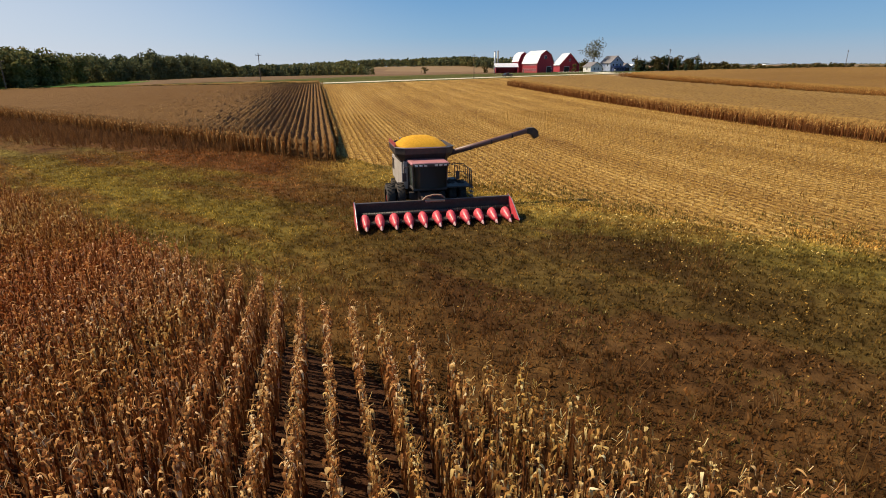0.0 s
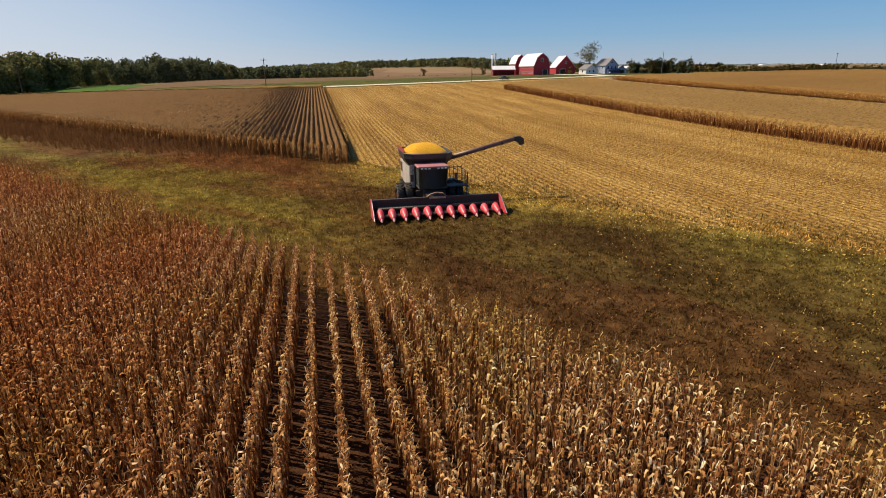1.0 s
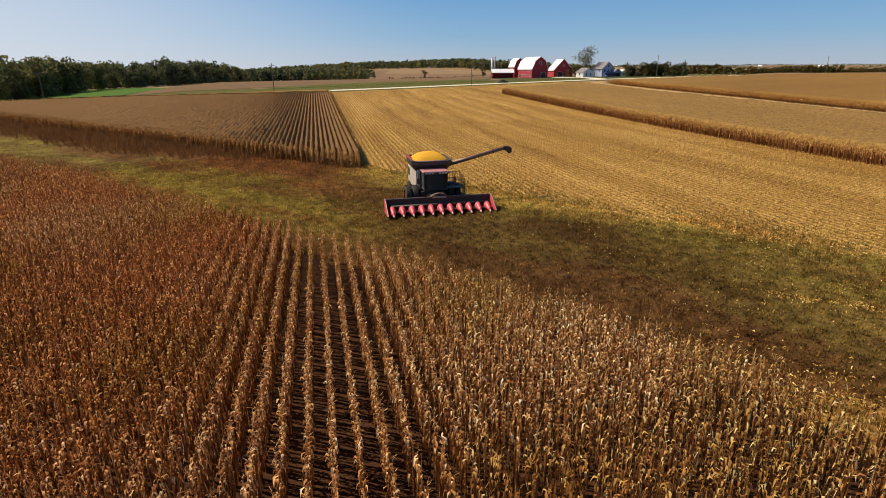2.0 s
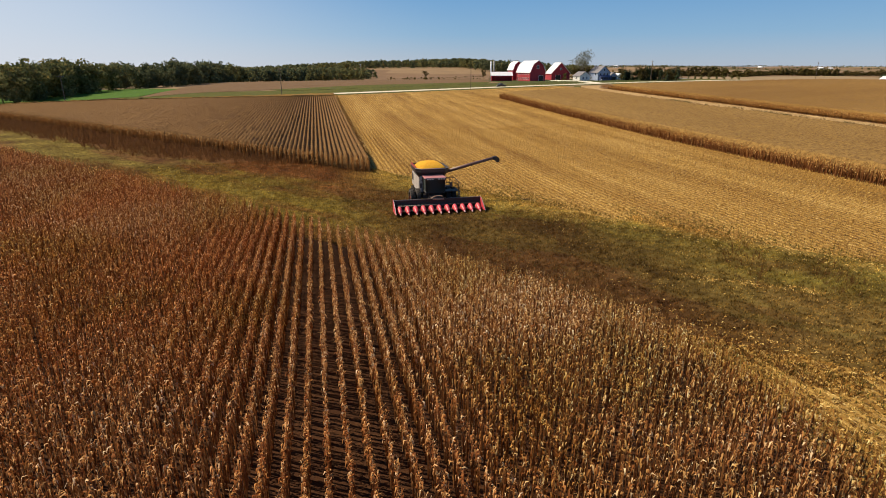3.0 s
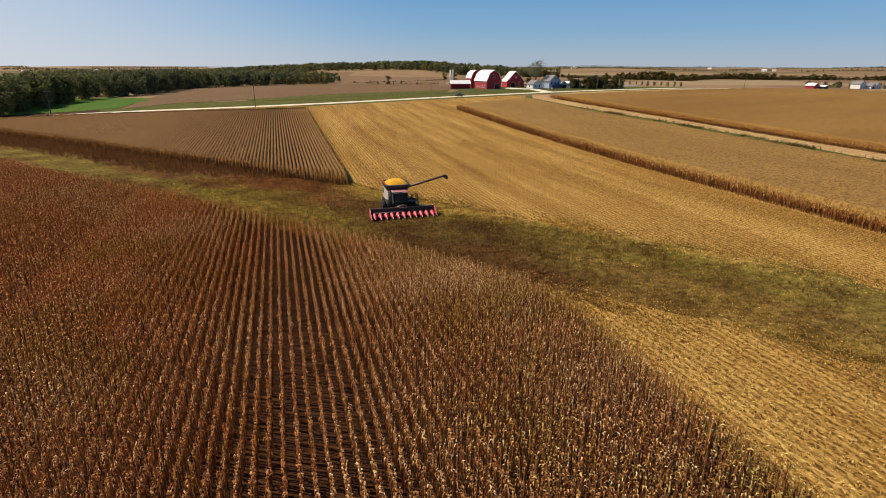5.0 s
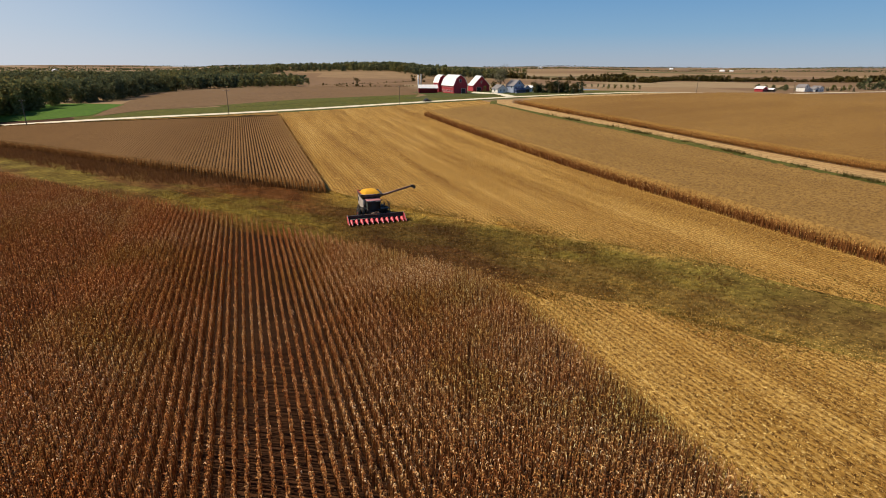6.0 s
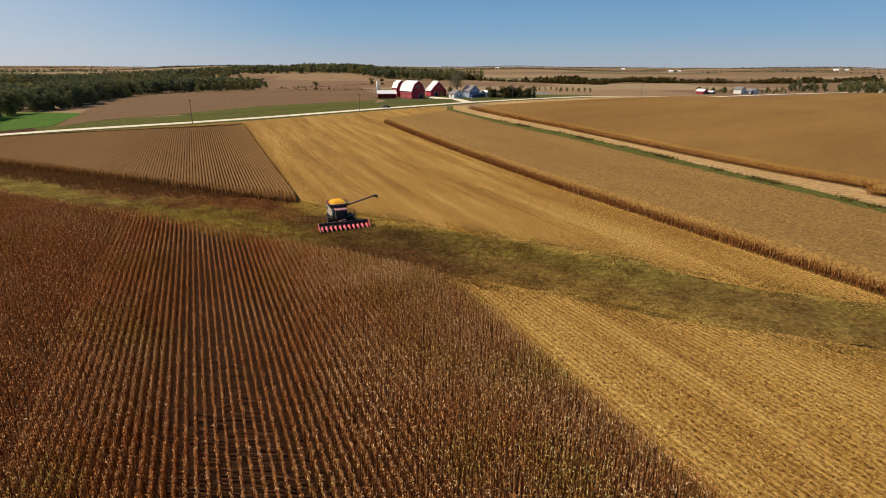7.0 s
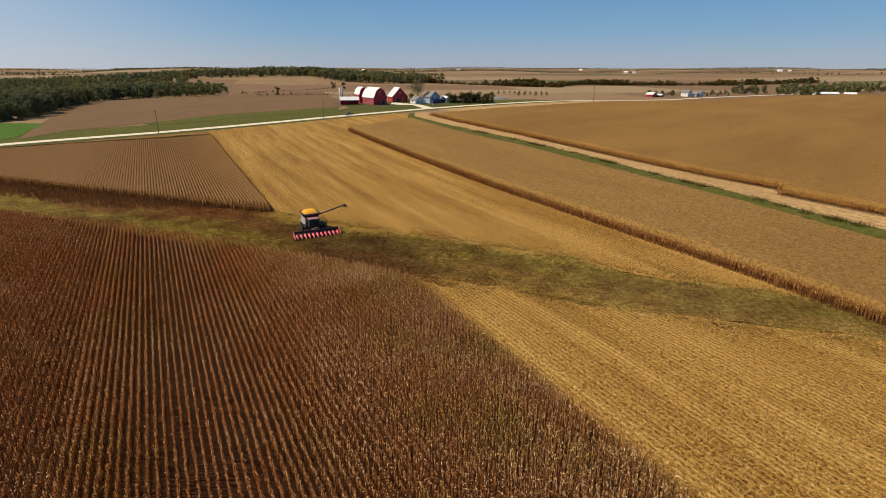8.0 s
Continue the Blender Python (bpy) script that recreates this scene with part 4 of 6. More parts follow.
# ---- helpers for built things ----
def part(name, bm, mat, parent, label="", smooth_it=False):
    me = bpy.data.meshes.new(name)
    bmesh.ops.recalc_face_normals(bm, faces=bm.faces)
    bm.to_mesh(me)
    bm.free()
    me.materials.append(mat)
    if smooth_it:
        me.polygons.foreach_set("use_smooth", np.ones(len(me.polygons), bool))
    ob = new(name, me)
    ob.parent = parent
    if label:
        tagged(ob, label)
    return ob


def empty(name, x, y, z, turn, label, category, group=""):
    ob = new(name)
    ob.matrix_world = pose(x, y, z, 0, 0, turn)
    return tagged(ob, label, category, group)


def box(x0, x1, y0, y1, z0, z1, bevel=0.0, bm=None):
    bm = bm or bmesh.new()
    made = bmesh.ops.create_cube(bm, size=1)["verts"]
    for v in made:
        v.co = ((x0 + x1) / 2 + v.co.x * (x1 - x0), (y0 + y1) / 2 + v.co.y * (y1 - y0), (z0 + z1) / 2 + v.co.z * (z1 - z0))
    if bevel:
        edges = {e for v in made for e in v.link_edges}
        bmesh.ops.bevel(bm, geom=list(edges), offset=bevel, segments=2, affect="EDGES", profile=0.5)
    return bm


def rod(a, b, r0, r1=None, sides=10, bm=None):
    bm = bm or bmesh.new()
    a, b = Vector(a), Vector(b)
    m = Matrix.Translation((a + b) / 2) @ (b - a).to_track_quat("Z", "Y").to_matrix().to_4x4()
    bmesh.ops.create_cone(bm, cap_ends=True, segments=sides, radius1=r0, radius2=r0 if r1 is None else r1, depth=(b - a).length, matrix=m)
    return bm


def loft(rings, close=True, caps=True, bm=None):
    """Skin over rings of points with the same count."""
    bm = bm or bmesh.new()
    rs = [[bm.verts.new(p) for p in ring] for ring in rings]
    n = len(rs[0])
    for a, b in zip(rs, rs[1:]):
        for k in range(n if close else n - 1):
            bm.faces.new((a[k], a[(k + 1) % n], b[(k + 1) % n], b[k]))
    if caps:
        bm.faces.new(rs[0])
        bm.faces.new(rs[-1])
    return bm


def rect(x, y0, y1, z0, z1):
    return [(x, y0, z0), (x, y1, z0), (x, y1, z1), (x, y0, z1)]


# ---- combine harvester ----
M_RED = paint("faded_red_paint", (0.36, 0.035, 0.04), (0.27, 0.03, 0.03), 0.4, dirt=0.55)
M_SNOUT = paint("bright_red_plastic", (0.72, 0.045, 0.075), (0.62, 0.035, 0.06), 0.42, dirt=0.5, dirt_colour=(0.72, 0.36, 0.32))
M_BLACK = paint("black_steel", (0.030, 0.024, 0.023), (0.045, 0.036, 0.034), 0.55, dirt=0.5, dirt_colour=(0.11, 0.07, 0.05))
M_PANEL = paint("dusty_grey_panel", (0.50, 0.45, 0.41), (0.42, 0.37, 0.33), 0.5, dirt=0.4)
M_STEEL = paint("worn_steel", (0.6, 0.58, 0.55), (0.5, 0.47, 0.44), 0.3, 0.9, dirt=0.2)
M_RUBBER = paint("tyre_rubber", (0.022, 0.02, 0.02), (0.035, 0.03, 0.026), 0.85, dirt=0.5, bump=0.3)
M_GRAIN = soil("yellow_corn_grain", (0.80, 0.43, 0.045), (0.72, 0.37, 0.035), (0.56, 0.27, 0.022), 0.9, 24.0, (1, 1, 1), 0.7)
M_BROWN = paint("dark_dusty_brown_paint", (0.075, 0.05, 0.045), (0.055, 0.035, 0.033), 0.5, dirt=0.5)
M_AUGER = paint("dusty_brown_red_tube", (0.20, 0.10, 0.085), (0.15, 0.07, 0.06), 0.45, dirt=0.5)
M_TIP = paint("worn_snout_tip", (0.62, 0.36, 0.34), (0.5, 0.25, 0.24), 0.5, dirt=0.2)
M_TANPART = paint("tan_dusty_hose", (0.36, 0.22, 0.14), (0.26, 0.15, 0.09), 0.7)
M_CABTOP = paint("dusty_red_cab_roof", (0.52, 0.22, 0.23), (0.44, 0.17, 0.17), 0.45, dirt=0.35)
M_LAMP = paint("lamp_glass", (0.7, 0.7, 0.66), rough=0.12, dirt=0.1)
M_GLASS, nt, bsdf = nodes_of("tinted_cab_glass")
bsdf.inputs["Base Color"].default_value = (0.15, 0.17, 0.145, 1)
bsdf.inputs["Roughness"].default_value = 0.08
bsdf.inputs["Transmission Weight"].default_value = 0.55

CX, CY = 6.85, 36.0
CZ = gz(CX, 34.5) + 0.02
combine = empty("combine_harvester", CX, CY, CZ, 0, "dusty red and grey combine harvester with a heaped grain tank", "combine harvester")
HX, HW = 0.0, 5.05

# corn header
header = part("corn_header", box(HX - HW, HX + HW, -2.5, -2.38, 0.32, 1.22, 0.02), M_BLACK, combine, "wide black twelve-row corn header")
part("top_beam", box(HX - HW, HX + HW, -2.58, -2.3, 1.22, 1.40, 0.03), M_BLACK, header)
part("lower_beam", box(HX - HW + 0.05, HX + HW - 0.05, -2.6, -2.2, 0.22, 0.42, 0.03), M_BLACK, header)
part("deck", loft([[(HX - HW + .05, -2.5, .45), (HX + HW - .05, -2.5, .45)], [(HX - HW + .05, -3.1, .36), (HX + HW - .05, -3.1, .36)], [(HX - HW + .05, -3.55, .30), (HX + HW - .05, -3.55, .30)],
                   [(HX - HW + .05, -3.55, .24), (HX + HW - .05, -3.55, .24)], [(HX - HW + .05, -2.5, .36), (HX + HW - .05, -2.5, .36)]], close=False, caps=False), M_BLACK, header)
part("cross_auger", rod((HX - HW + .15, -2.85, .72), (HX + HW - .15, -2.85, .72), 0.13, sides=12), M_BLACK, header, smooth_it=True)
for side in (-1, 1):
    bm = bmesh.new()
    turns = 26
    for k in range(turns * 8):
        t0, t1 = k / 8, (k + 1) / 8
        pts = []
        for tt, rr_ in ((t0, .13), (t0, .2), (t1, .2), (t1, .13)):
            a = tt * 2 * math.pi
            pts.append(bm.verts.new((HX + side * (HW - .2 - tt * (HW - .9) / turns), -2.85 + rr_ * math.cos(a), .72 + rr_ * math.sin(a))))
        bm.faces.new(pts)
    part("flighting", bm, M_BLACK, header)
for side in (-1, 1):
    x = HX + side * HW
    bm = loft([[(x - .05, -2.3, .2), (x - .05, -2.3, 1.42), (x - .05, -3.0, 1.28), (x - .05, -3.75, .82), (x - .05, -4.62, .26), (x - .05, -3.7, .18)],
               [(x + .05, -2.3, .2), (x + .05, -2.3, 1.42), (x + .05, -3.0, 1.28), (x + .05, -3.75, .82), (x + .05, -4.62, .26), (x + .05, -3.7, .18)]])
    shield = part("end_shield", bm, M_SNOUT, header, "bright red end divider")
    bm = rod((x, -2.3, 1.45), (x, -3.0, 1.31), .03)
    rod((x, -3.0, 1.31), (x, -3.75, .85), .03, bm=bm)
    rod((x, -3.75, .85), (x, -4.66, .27), .03, bm=bm)
    part("edge_rail", bm, M_STEEL, shield, "bright worn steel edge")


def snout_mesh(wide):
    rings = []
    for y, w, top, low in ((-3.16, .22, .80, .42), (-3.24, .275, .87, .38), (-3.42, .28, .85, .34), (-3.75, .235, .70, .27), (-4.1, .16, .52, .22), (-4.38, .09, .38, .18)):
        ring = []
        for k in range(9):
            a = math.pi * k / 8
            ring.append((wide * w * math.cos(a), y, low + (top - low) * math.sin(a) ** 0.8))
        rings.append(ring)
    return loft(rings)


def snout_tip(wide):
    rings = []
    for y, w, top, low in ((-4.38, .097, .385, .176), (-4.55, .045, .29, .17), (-4.66, .012, .22, .17)):
        rings.append([(wide * w * math.cos(math.pi * k / 8), y, low + (top - low) * math.sin(math.pi * k / 8) ** 0.8) for k in range(9)])
    return loft(rings)


first = None
PITCH = 2 * HW / 11.2
for k in range(11):
    x = HX - PITCH * 5 + PITCH * k
    if first is None:
        first = part("snout", snout_mesh(1.1), M_SNOUT, header, "bright red pointed row divider", True)
        cap = part("snout_tip", snout_tip(1.1), M_TIP, first, "pale worn tip")
        first.location.x = x
        continue
    s = new("snout", first.data)
    s.parent, s.location = header, (x, 0, 0)
    tagged(s, "bright red pointed row divider")
    c = new("snout_tip", cap.data)
    c.parent = s
    tagged(c, "pale worn tip")
for k in range(12):
    x = HX - HW + (k + 0.5) * HW / 6
    bm = box(x - .20, x - .10, -3.75, -2.62, .30, .40, .01)
    box(x + .10, x + .20, -3.75, -2.62, .30, .40, .01, bm)
    part("row_unit", bm, M_BLACK, header)

# feeder house and the tan hose bundle over it
part("feeder_house", loft([[(-.68, -2.4, .42), (.68, -2.4, .42), (.68, -2.4, 1.18), (-.68, -2.4, 1.18)], [(-.68, -.1, 1.15), (.68, -.1, 1.15), (.68, -.1, 1.95), (-.68, -.1, 1.95)]]), M_BROWN, combine)
bm = bmesh.new()
for o in (-.07, 0, .07):
    pts = [(-.75, -2.5 + o, 1.40), (-.5, -2.55 + o, 1.62), (0, -2.5 + o, 1.72), (.5, -2.55 + o, 1.66), (.72, -2.55 + o, 1.45)]
    for a, b in zip(pts, pts[1:]):
        rod(a, b, .045, sides=8, bm=bm)
part("hose_bundle", bm, M_TANPART, combine, "tan dusty hydraulic hoses arched over the header")
part("coupler_plate", box(-.6, .7, -2.66, -2.58, 1.28, 1.42, .02), M_STEEL, combine)

# chassis, body and panels
part("chassis", box(-1.25, 1.25, -.3, 5.6, .95, 1.45, .05), M_BLACK, combine)
part("front_axle", rod((-2.6, .45, 1.0), (2.6, .45, 1.0), .2), M_BLACK, combine)
part("rear_axle", rod((-1.6, 4.7, .75), (1.6, 4.7, .75), .13), M_BLACK, combine)
part("body", box(-1.5, 1.5, .47, 5.4, 1.45, 3.5, .08), M_BROWN, combine)
for side in (-1, 1):
    x = side * 1.5
    for y0, y1, z0, z1 in ((.5, 2.2, 1.6, 3.35), (2.25, 3.9, 1.55, 3.4), (3.95, 5.3, 1.7, 3.3)):
        part("side_panel", box(min(x, x + side * .1), max(x, x + side * .1), y0, y1, z0, z1, .03), M_PANEL, combine, "pale grey dusty side panel")
    part("side_grille", box(min(x + side * .1, x + side * .13), max(x + side * .1, x + side * .13), 4.2, 5.1, 2.3, 3.1, .01), M_BLACK, combine)
    part("front_panel", box(min(side * 1.22, side * 1.5), max(side * 1.22, side * 1.5), .25, .36, 1.6, 3.45, .02), M_PANEL if side < 0 else M_BROWN, combine)
part("engine_deck", box(-1.45, 1.45, 3.95, 5.6, 3.5, 3.85, .08), M_RED, combine)
part("rear_hood", loft([[(-1.4, 5.35, 1.6), (1.4, 5.35, 1.6), (1.4, 5.35, 3.6), (-1.4, 5.35, 3.6)], [(-1.25, 6.5, 1.1), (1.25, 6.5, 1.1), (1.25, 6.5, 2.4), (-1.25, 6.5, 2.4)]]), M_RED, combine)
part("straw_chopper", box(-1.2, 1.2, 6.3, 6.9, .75, 1.35, .05), M_BLACK, combine)
part("exhaust_stack", rod((-1.1, 4.3, 3.8), (-1.1, 4.3, 4.6), .07), M_STEEL, combine)
part("air_intake", rod((.9, 4.6, 3.8), (.9, 4.6, 4.25), .22), M_BLACK, combine)

# grain tank with its flared extensions and the heap


def eight(x, y0, y1, cut, z):
    return [(-x + cut, y0, z), (x - cut, y0, z), (x, y0 + cut, z), (x, y1 - cut, z), (x - cut, y1, z), (-x + cut, y1, z), (-x, y1 - cut, z), (-x, y0 + cut, z)]


lo = eight(1.65, .45, 3.95, .3, 3.5)
hi = eight(2.0, .02, 4.33, .6, 4.36)
tank = part("grain_tank", loft([eight(1.5, .5, 3.9, .2, 3.0), lo, eight(1.96, .06, 4.28, .55, 3.95), hi, eight(1.94, .09, 4.26, .58, 4.36), eight(1.6, .5, 3.9, .3, 3.6)]), M_BLACK, combine, "dark flared grain tank")
for a, b in zip(hi, hi[1:] + hi[:1]):
    part("tank_rim", rod(a, b, .04, sides=8), M_STEEL if a[1] < 1 and b[1] < 1 else M_BLACK, tank)
part("tank_flap", loft([rect(-2.0, .6, 3.8, 4.3, 4.34), rect(-1.93, .6, 3.8, 4.62, 4.66)]), M_RED, tank)
n_r, n_a = 12, 28
rings = []
hrng = random.Random(5)
for i in range(n_r + 1):
    s = 1 - i / n_r * 0.985
    ring = []
    for k in range(n_a):
        a = 2 * math.pi * k / n_a
        q = (abs(math.cos(a)) ** 4 + abs(math.sin(a)) ** 4) ** -0.25
        q = q * s ** 0.25 + (1 - s ** 0.25)
        zz = 4.20 + 0.76 * (1 - s ** 2.6) + hrng.uniform(-.012, .012)
        ring.append((1.84 * s * q * math.cos(a) - .01, 2.15 + 1.98 * s * q * math.sin(a), zz))
    rings.append(ring)
part("grain_heap", loft(rings), M_GRAIN, combine, "golden-yellow heap of shelled corn", True)

# cab
cab = part("cab", box(-1.12, 1.12, .25, .46, 1.85, 3.5, .03), M_BLACK, combine)
part("cab_floor", box(-1.15, 1.15, -1.35, .3, 1.75, 1.9, .04), M_BLACK, cab)
part("cab_roof", box(-1.25, 1.25, -1.55, .55, 3.40, 3.60, .09), M_CABTOP, cab, "dusty pinkish-red cab roof")
part("roof_visor", box(-1.18, 1.18, -1.66, -1.5, 3.34, 3.54, .04), M_BLACK, cab)
for side in (-1, 1):
    part("cab_post", rod((side * 1.08, -1.25, 1.88), (side * 1.14, -1.38, 3.46), .05), M_BLACK, cab)
    part("cab_post", rod((side * 1.1, .2, 1.88), (side * 1.14, .2, 3.46), .05), M_BLACK, cab)
    part("side_window", loft([[(side * 1.10, -1.2, 1.92), (side * 1.10, .18, 1.92), (side * 1.14, .18, 3.44), (side * 1.14, -1.32, 3.44)], [(side * 1.08, -1.2, 1.92), (side * 1.08, .18, 1.92), (side * 1.12, .18, 3.44), (side * 1.12, -1.32, 3.44)]]), M_GLASS, cab)
    bm = rod((side * 1.2, -1.45, 3.5), (side * 1.75, -1.7, 3.35), .025, sides=6)
    rod((side * 1.75, -1.7, 3.35), (side * 1.75, -1.7, 2.55), .025, sides=6, bm=bm)
    mirror = part("mirror_arm", bm, M_BLACK, cab)
    part("mirror_glass", box(side * 1.75 - .13, side * 1.75 + .13, -1.75, -1.69, 2.5, 3.05, .02), M_BLACK, mirror)
    for k in range(3):
        part("work_lamp", box(side * (.35 + .3 * k) - .1, side * (.35 + .3 * k) + .1, -1.70, -1.655, 3.39, 3.5, .015), M_LAMP, cab)
bm = bmesh.new()
arc = [(1.1 * math.sin(a), -1.25 - .16 * math.cos(a * 1.2)) for a in np.linspace(-1.5, 1.5, 9) * 0.98]
loft([[(x, y, 1.9) for x, y in arc], [(x * 1.02, y - .10, 3.44) for x, y in arc]], close=False, caps=False, bm=bm)
bmesh.ops.solidify(bm, geom=bm.faces[:], thickness=.012)
part("windscreen", bm, M_GLASS, cab, "dark curved windscreen", True)
part("operator_seat", box(-.3, .3, -.6, -.05, 1.9, 2.35, .06), M_BLACK, cab)
part("seat_back", box(-.28, .28, -.1, .05, 2.3, 3.0, .06), M_BLACK, cab)
part("steering_column", rod((0, -1.0, 1.9), (0, -.8, 2.55), .05), M_BLACK, cab)

# platform, railings and ladder beside the cab
platform = part("platform", box(1.2, 2.9, -1.0, .9, 1.78, 1.88, .02), M_BLACK, combine)
for k in range(5):
    part("rail_post", rod((2.86, -.95 + .45 * k, 1.86), (2.86, -.95 + .45 * k, 3.0), .025, sides=6), M_BLACK, platform)
    part("rail_post", rod((1.5 + .34 * k, .86, 1.86), (1.5 + .34 * k, .86, 3.2), .022, sides=6), M_BLACK, platform)
for z in (2.4, 2.98):
    part("hand_rail", rod((2.86, -.97, z), (2.86, .87, z), .025, sides=6), M_BLACK, platform)
    part("hand_rail", rod((1.5, .86, z + .1), (2.88, .86, z + .1), .025, sides=6), M_BLACK, platform)
ladder = part("ladder", rod((3.0, -.9, .5), (2.9, -.9, 2.9), .03, sides=6), M_BLACK, combine)
part("ladder_rail", rod((3.0, -.4, .5), (2.9, -.4, 2.9), .03, sides=6), M_BLACK, ladder)
for k in range(5):
    part("rung", box(2.85, 3.1, -.9, -.4, .55 + .28 * k, .58 + .28 * k), M_BLACK, ladder)
part("toolbox", box(1.3, 2.4, .95, 1.7, 1.3, 2.0, .05), M_BLACK, combine)


def wheel(x, y, r, w):
    rings = []
    for dx, rr_ in ((-.5, .62), (-.5, .86), (-.42, .95), (-.2, .985), (.2, .985), (.42, .95), (.5, .86), (.5, .62)):
        rings.append([(x + dx * w, y + rr_ * r * math.cos(a), r + rr_ * r * math.sin(a)) for a in np.linspace(0, 2 * math.pi, 28, endpoint=False)])
    t = part("tyre", loft(rings, caps=False), M_RUBBER, combine, "", True)
    bm = bmesh.new()
    for k in range(22):
        for s in (-1, 1):
            a = 2 * math.pi * (k + (0.5 if s > 0 else 0)) / 22
            m = Matrix.Translation((x, y, r)) @ Matrix.Rotation(a, 4, "X") @ Matrix.Translation((s * .22 * w, 0, r * .99)) @ Matrix.Rotation(s * .6, 4, "Z")
            bmesh.ops.create_cube(bm, size=1, matrix=m @ Matrix.Diagonal((w * .48, .05, .07, 1)))
    part("tread_lug", bm, M_RUBBER, t)
    part("rim", rod((x - .3 * w, y, r), (x + .3 * w, y, r), .63 * r, sides=24), M_STEEL, t, "dusty steel rim")
    part("hub", rod((x - .42 * w, y, r), (x + .42 * w, y, r), .2 * r, sides=14), M_RED, t)


for side in (-1, 1):
    wheel(side * 1.75, .45, 1.0, .55)
    wheel(side * 2.45, .45, 1.0, .55)
    wheel(side * 1.55, 4.7, .75, .5)

# unloading auger swung out
auger = part("unloading_auger", rod((1.5, 1.55, 3.62), (7.85, 1.75, 5.1), .20, .18, 16), M_AUGER, combine, "long dusty brown-red unloading auger swung out sideways", True)
part("auger_elbow", rod((1.55, 1.55, 3.1), (1.55, 1.55, 3.75), .26, .22, 16), M_BLACK, auger, smooth_it=True)
part("auger_spout", loft([[(7.7, 1.55, 5.27), (7.7, 1.95, 5.27), (7.7, 1.95, 4.92), (7.7, 1.55, 4.92)], [(8.2, 1.53, 5.32), (8.2, 1.97, 5.32), (8.05, 1.97, 4.82), (8.05, 1.53, 4.82)],
                          [(8.55, 1.56, 5.07), (8.55, 1.94, 5.07), (8.2, 1.94, 4.62), (8.2, 1.56, 4.62)], [(8.62, 1.6, 4.67), (8.62, 1.9, 4.67), (8.3, 1.9, 4.52), (8.3, 1.6, 4.52)]]), M_BLACK, auger, "black rubber spout")
for k in range(4):
    a = (1.9 + 1.55 * k, 1.56 + .05 * k, 3.69 + .361 * k)
    part("auger_band", rod(a, (a[0] + .08, a[1], a[2] + .015), .205, sides=16), M_BLACK, auger)

# ---- farm buildings ----
def boards(name, a, b):
    """Painted vertical boards."""
    m, nt, bsdf = nodes_of(name)
    tc = nt.nodes.new("ShaderNodeTexCoord")
    w = nt.nodes.new("ShaderNodeTexWave")
    w.bands_direction = "DIAGONAL"
    w.inputs["Scale"].default_value, w.inputs["Distortion"].default_value = 1.4, 0.4
    nt.links.new(tc.outputs["Object"], w.inputs["Vector"])
    f = ramp_node(nt, [(0.3, a), (0.75, b)])
    nt.links.new(noise_node(nt, tc.outputs["Object"], 0.7, 5), f.inputs[0])
    g = ramp_node(nt, [(0.0, (0.6, 0.6, 0.6)), (0.12, (1, 1, 1))])
    nt.links.new(w.outputs["Fac"], g.inputs[0])
    nt.links.new(mix_node(nt, 1.0, f.outputs[0], g.outputs[0], "MULTIPLY"), bsdf.inputs["Base Color"])
    bsdf.inputs["Roughness"].default_value = 0.75
    bump_node(nt, bsdf, w.outputs["Fac"], 0.3, 0.03)
    return m


M_BARN = boards("red_barn_board", (0.42, 0.03, 0.045), (0.33, 0.02, 0.03))
M_WHITE = boards("white_siding", (0.78, 0.77, 0.74), (0.70, 0.69, 0.66))
M_BLUE = boards("pale_blue_siding", (0.40, 0.46, 0.60), (0.33, 0.39, 0.53))
M_PORCH = boards("dark_blue_porch_board", (0.07, 0.10, 0.22), (0.05, 0.075, 0.17))
M_ROOFW = paint("white_metal_roof", (0.84, 0.83, 0.84), (0.74, 0.73, 0.74), 0.35, 0.0, 0.4, dirt=0.15)
M_ROOFG = paint("grey_shingle_roof", (0.22, 0.21, 0.22), (0.16, 0.15, 0.16), 0.9, 0.0, 0.8)
M_DARK = paint("dark_opening", (0.03, 0.025, 0.022), rough=0.8)
M_CONC = paint("grey_concrete", (0.42, 0.41, 0.38), (0.34, 0.33, 0.30), 0.85, bump=0.3)
M_PANE = paint("window_pane", (0.05, 0.06, 0.08), rough=0.08, dirt=0.0)
M_TRIM = paint("white_trim", (0.8, 0.8, 0.78), rough=0.5, dirt=0.1)


